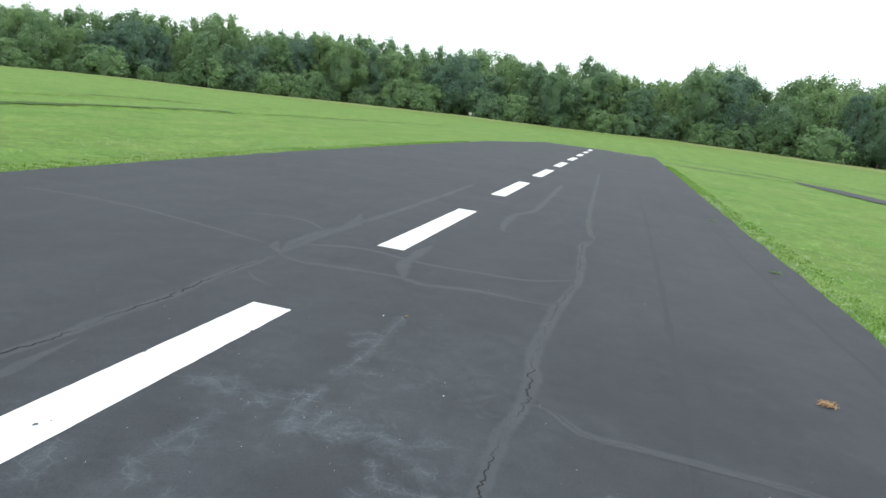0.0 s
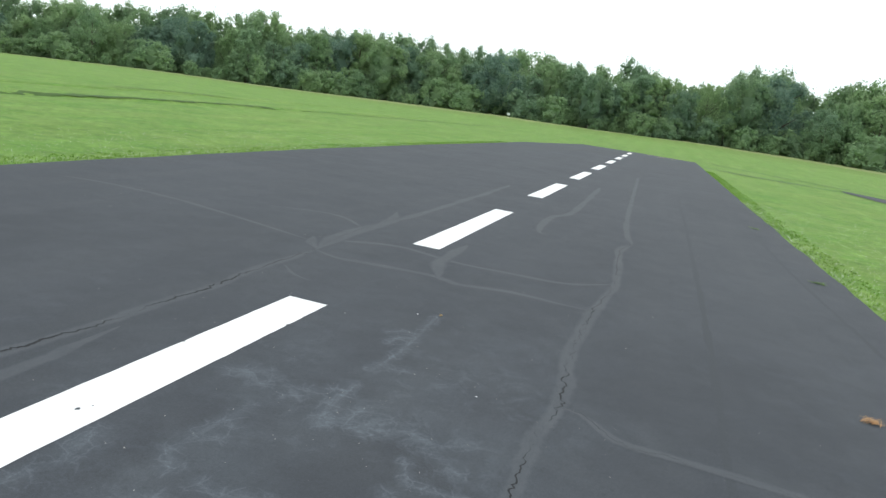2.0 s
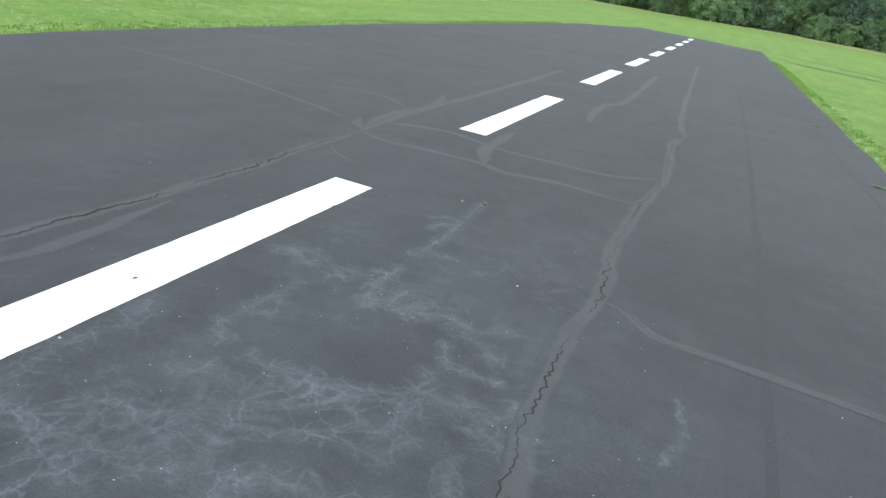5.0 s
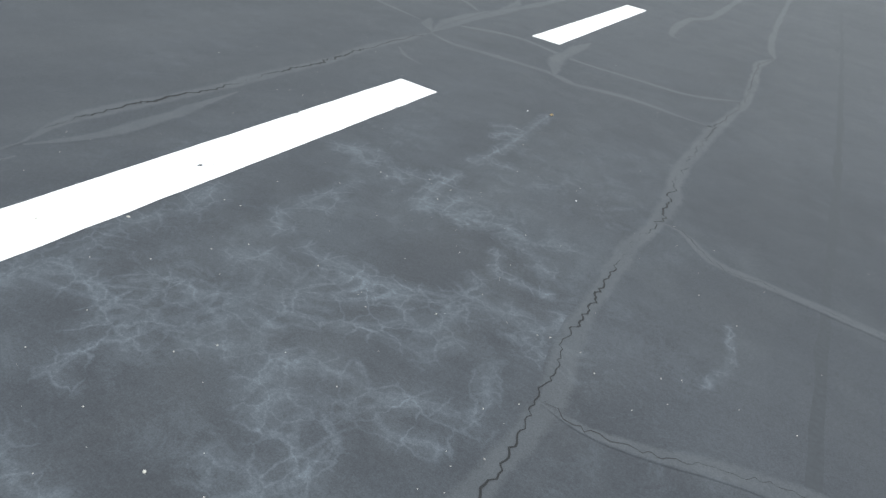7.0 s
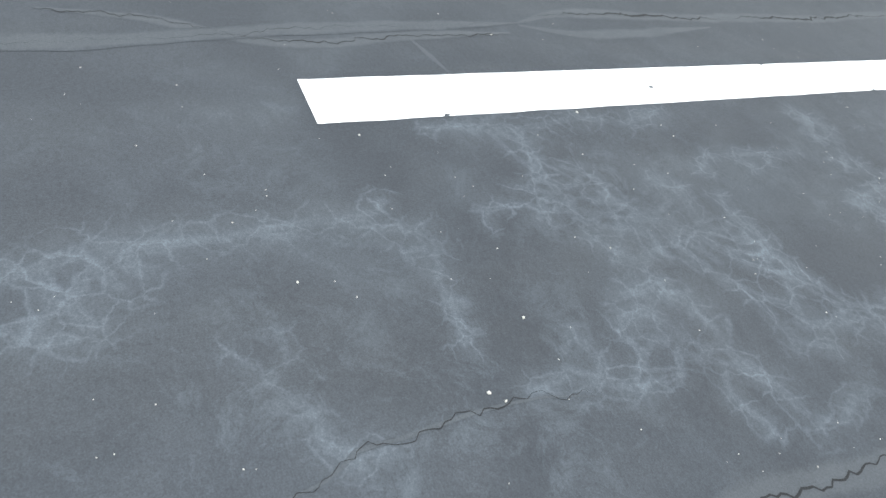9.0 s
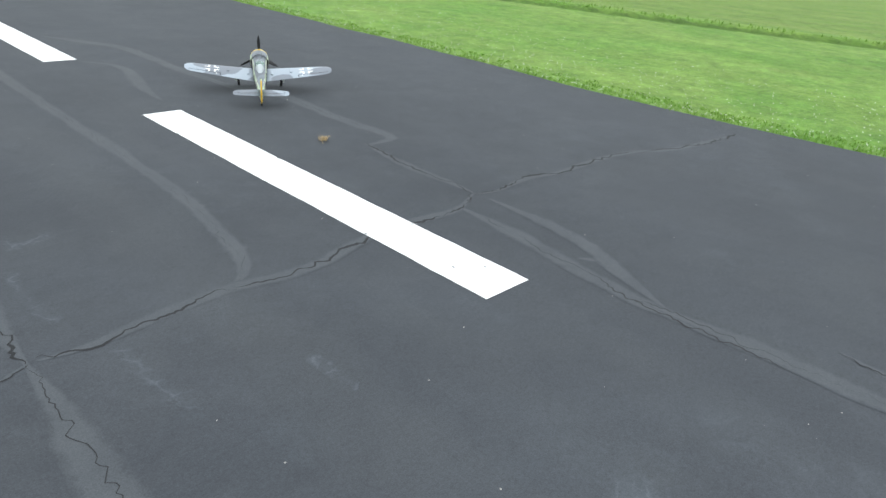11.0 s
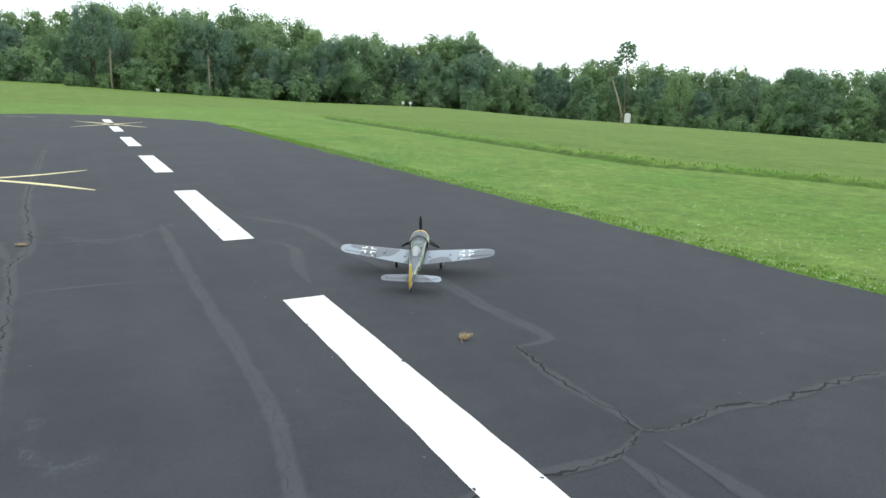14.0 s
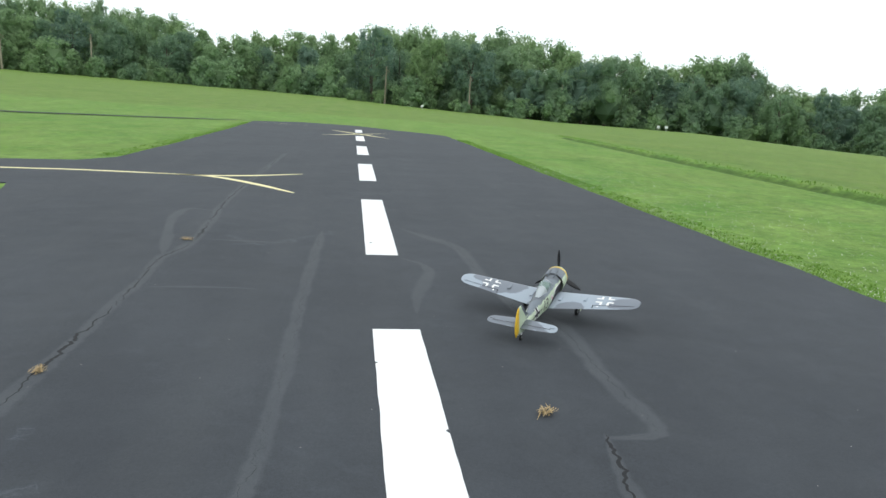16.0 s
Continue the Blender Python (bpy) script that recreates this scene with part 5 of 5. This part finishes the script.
fin = part("fin", plate(((6.75, 0.42), (7.35, 0.72), (8.0, 1.42), (8.12, 1.5), (8.4, 1.52), (8.38, 0.12), (7.6, 0.15)), 0.06), PALE_PAINT, plane, "pale green fin with a grey leading edge")
part("leading_edge", plate(((6.72, 0.42), (7.35, 0.78), (7.98, 1.46), (8.12, 1.55), (8.16, 1.4), (7.55, 0.7), (7.3, 0.42)), 0.062, 0.6), plain("fin_grey", (0.13, 0.15, 0.175), 0.45, 0.2), fin)
rudder = part("rudder", plate(((8.41, 1.52), (8.55, 1.5), (8.68, 1.36), (8.93, 0.75), (8.95, 0.3), (8.8, 0.0), (8.4, 0.08)), 0.05), YELLOW, plane, "bright yellow rudder")
bm = bmesh.new()
loft(bm, [[at(r * math.cos(a), 8.5, 0.04 + z) for a in [math.tau * i / 8 for i in range(8)]] for z, r in ((-0.1, 0.03), (0.0, 0.05))])
part("tail_light", bm, WHITE, rudder)


# markings on the fuselage
def on_hull(s, z, side):
    return at(side * hull_side(s, z), s, z)


SLANT = 0.03
for side in (-1, 1):
    z0 = 0.02
    skin("black_panel", [((1.99, -0.42), (3.0, -0.42), (3.0, 0.2), (1.99, 0.24)), ((3.0, -0.42), (4.1, -0.42), (4.08, -0.38), (3.0, 0.2))], on_hull, BLACK, fuselage, side, "black exhaust panel")
    skin("white_trim", [((1.99, 0.24), (3.05, 0.2), (3.1, 0.28), (1.99, 0.29)), ((2.75, 0.22), (3.4, 0.1), (3.35, 0.2), (2.7, 0.27)),
                        ((3.0, 0.14), (4.1, -0.42), (4.15, -0.38), (3.05, 0.2))], on_hull, WHITE, fuselage, side, "jagged white trim")
    skin("badge", [((3.62, -0.12), (3.95, -0.12), (3.95, 0.2), (3.62, 0.2))], on_hull, WHITE, fuselage, side, "white shield badge")
    skin("badge_mark", [((3.7, 0.0), (3.86, 0.0), (3.83, 0.12), (3.72, 0.12)), ((3.76, -0.07), (3.8, -0.07), (3.86, 0.0), (3.7, 0.0))],
         lambda s, z, sd: at(sd * hull_side(s, z, 0.024), s, z), RED, fuselage, side, "red heart mark")
    cs, cz, arm, gap, bar = 6.05, 0.05, 0.36, 0.09, 0.07
    skin("side_marking", corner_marks(cs, cz, arm, gap, bar), on_hull, WHITE, fuselage, side, "white angle marks round a black cross")
    skin("side_cross", [(cs - gap, cs + gap, cz - arm, cz + arm), (cs - arm, cs - gap, cz - gap, cz + gap), (cs + gap, cs + arm, cz - gap, cz + gap)],
         on_hull, BLACK, fuselage, side, "black upright cross")
    for s0, s1 in ((5.38, 5.6), (6.5, 6.9)):
        skin("side_bar", [(s0, s1, cz - 0.03, cz + 0.03)], on_hull, BLACK, fuselage, side)
    # the number, wrapped on the hull
    curve = bpy.data.curves.new("number", "FONT")
    curve.body = "13"
    curve.size = 0.78
    curve.shear = 0.25
    curve.offset = 0.012
    curve.align_x = "CENTER"
    holder = bpy.data.objects.new("number", curve)
    me = bpy.data.meshes.new_from_object(holder)
    bpy.data.objects.remove(holder)
    bm = bmesh.new()
    bm.from_mesh(me)
    bmesh.ops.triangulate(bm, faces=bm.faces[:])
    bmesh.ops.subdivide_edges(bm, edges=bm.edges[:], cuts=2)
    for v in bm.verts:
        s, z = 4.82 + (v.co.x if side < 0 else -v.co.x), v.co.y - 0.22
        v.co = on_hull(s, z, side)
    part("number", bm, BLACK, fuselage, "black number 13")


# canopy: glazed hood, frame, headrest
def hood(s):
    for a, b in zip(HOOD, HOOD[1:]):
        if a[0] <= s <= b[0]:
            t = (s - a[0]) / (b[0] - a[0])
            return [a[k] + (b[k] - a[k]) * t for k in (1, 2)]


HOOD = ((3.02, 0.32, 0.6), (3.4, 0.335, 0.9), (3.75, 0.33, 0.95), (4.3, 0.28, 0.86), (5.1, 0.12, 0.58))


def hood_ring(s, out=0.0, n=14):
    w, top = hood(s)
    base = 0.48
    return [at((w + out) * math.cos(a), s, base + (top + out - base) * math.sin(a) ** 0.8) for a in [math.pi * i / n for i in range(n + 1)]]


bm = bmesh.new()
loft(bm, [hood_ring(s) for s in (3.03, 3.2, 3.39, 3.55, 3.75, 4.0, 4.25)], caps=False, closed=False)
canopy = part("canopy", bm, GLASS, plane, "clear greenish canopy glass", True)
bm = bmesh.new()
loft(bm, [hood_ring(s) for s in (4.25, 4.5, 4.8, 5.09)], caps=False, closed=False)
part("hood_rear", bm, plain("hood_pale", (0.42, 0.46, 0.48), 0.3, 0.1), canopy, "pale rear hood", True)
for s in (3.06, 3.42, 4.24):
    bm = bmesh.new()
    loft(bm, [hood_ring(s - 0.03, 0.014), hood_ring(s + 0.03, 0.014)], caps=False, closed=False)
    part("canopy_frame", bm, plain("frame_pale", (0.5, 0.54, 0.55), 0.5), canopy, "pale grey canopy frame")
# headrest block added in place of the pilot figure
bm = bmesh.new()
box(bm, -0.16, 0.16, -0.06, 0.06, 0.0, 0.26, 0.05)
bmesh.ops.scale(bm, vec=(SCALE,) * 3, verts=bm.verts[:])
bmesh.ops.translate(bm, vec=at(0, 4.1, 0.56), verts=bm.verts[:])
part("headrest", bm, SEAT, canopy, "dark green headrest in the pilot figure's place")
bm = bmesh.new()
box(bm, -0.24, 0.24, -0.5, 0.4, 0.0, 0.02, 0.0)
bmesh.ops.scale(bm, vec=(SCALE,) * 3, verts=bm.verts[:])
bmesh.ops.translate(bm, vec=at(0, 3.75, 0.625), verts=bm.verts[:])
part("cockpit_floor", bm, SEAT, canopy)


# undercarriage
def rod(bm, a, b, r0, r1=None, n=10):
    d = b - a
    m = Matrix.Translation((a + b) / 2) @ d.to_track_quat("Z", "Y").to_matrix().to_4x4()
    bmesh.ops.create_cone(bm, cap_ends=True, segments=n, radius1=r0 * SCALE, radius2=(r1 or r0) * SCALE, depth=d.length, matrix=m)


def wheel(parent, x, s, z, r, w):
    """A tyre with a rounded tread, and its hub."""
    bm = bmesh.new()
    prof = ((r * 0.55, -w * 0.4), (r * 0.85, -w * 0.5), (r * 0.97, -w * 0.3), (r, 0), (r * 0.97, w * 0.3), (r * 0.85, w * 0.5), (r * 0.55, w * 0.4))
    loft(bm, [[at(x + o, s + q * math.cos(a), z + q * math.sin(a)) for a in [math.tau * i / 28 for i in range(28)]] for q, o in prof])
    tyre = part("wheel", bm, RUBBER, parent, "black rubber tyre", True)
    bm = bmesh.new()
    loft(bm, [[at(x + o, s + q * math.cos(a), z + q * math.sin(a)) for a in [math.tau * i / 20 for i in range(20)]] for q, o in ((r * 0.2, -w * 0.55), (r * 0.52, -w * 0.45), (r * 0.52, w * 0.45), (r * 0.2, w * 0.55))])
    part("hub", bm, STEEL, tyre, "pale wheel hub")


for side in (-1, 1):
    bm = bmesh.new()
    rod(bm, at(side * 1.72, 2.25, -0.35), at(side * 1.66, 2.05, -1.0), 0.06)
    rod(bm, at(side * 1.66, 2.05, -1.0), at(side * 1.62, 1.98, -1.45), 0.045)
    rod(bm, at(side * 1.66, 2.08, -0.95), at(side * 1.1, 2.3, -0.4), 0.035)
    leg = part("landing_gear_leg", bm, PALE_PAINT, plane, "pale green landing gear leg")
    bm = bmesh.new()
    lo = [at(side * 1.74, s, z) for s, z in ((1.9, -0.5), (1.72, -1.0), (1.62, -1.42), (1.95, -1.5), (2.2, -1.1), (2.35, -0.5))]
    hi = [p + at(side * 0.03, 2.0, 0) for p in lo]
    loft(bm, [lo, hi])
    part("gear_door", bm, PALE_PAINT, leg, "flat pale green wheel door")
    wheel(leg, side * 1.56, 1.97, -1.43, 0.33, 0.17)
bm = bmesh.new()
rod(bm, at(0, 7.75, -0.1), at(0, 7.95, -0.4), 0.035)
strut = part("tail_strut", bm, STEEL, plane, "thin metal tail wheel strut")
wheel(strut, 0.0, 7.97, -0.42, 0.15, 0.1)

PITCH = math.degrees(math.atan2((1.76 - 0.57), 5.97))
stand = pose(0, 0, 0, PITCH, 0, 0)
low = (stand @ at(0, 1.97, -1.43)).z - 0.33 * SCALE
plane.matrix_basis = pose(-1.24, -6.68, 0.0025 - low, PITCH, 0, 149.2)
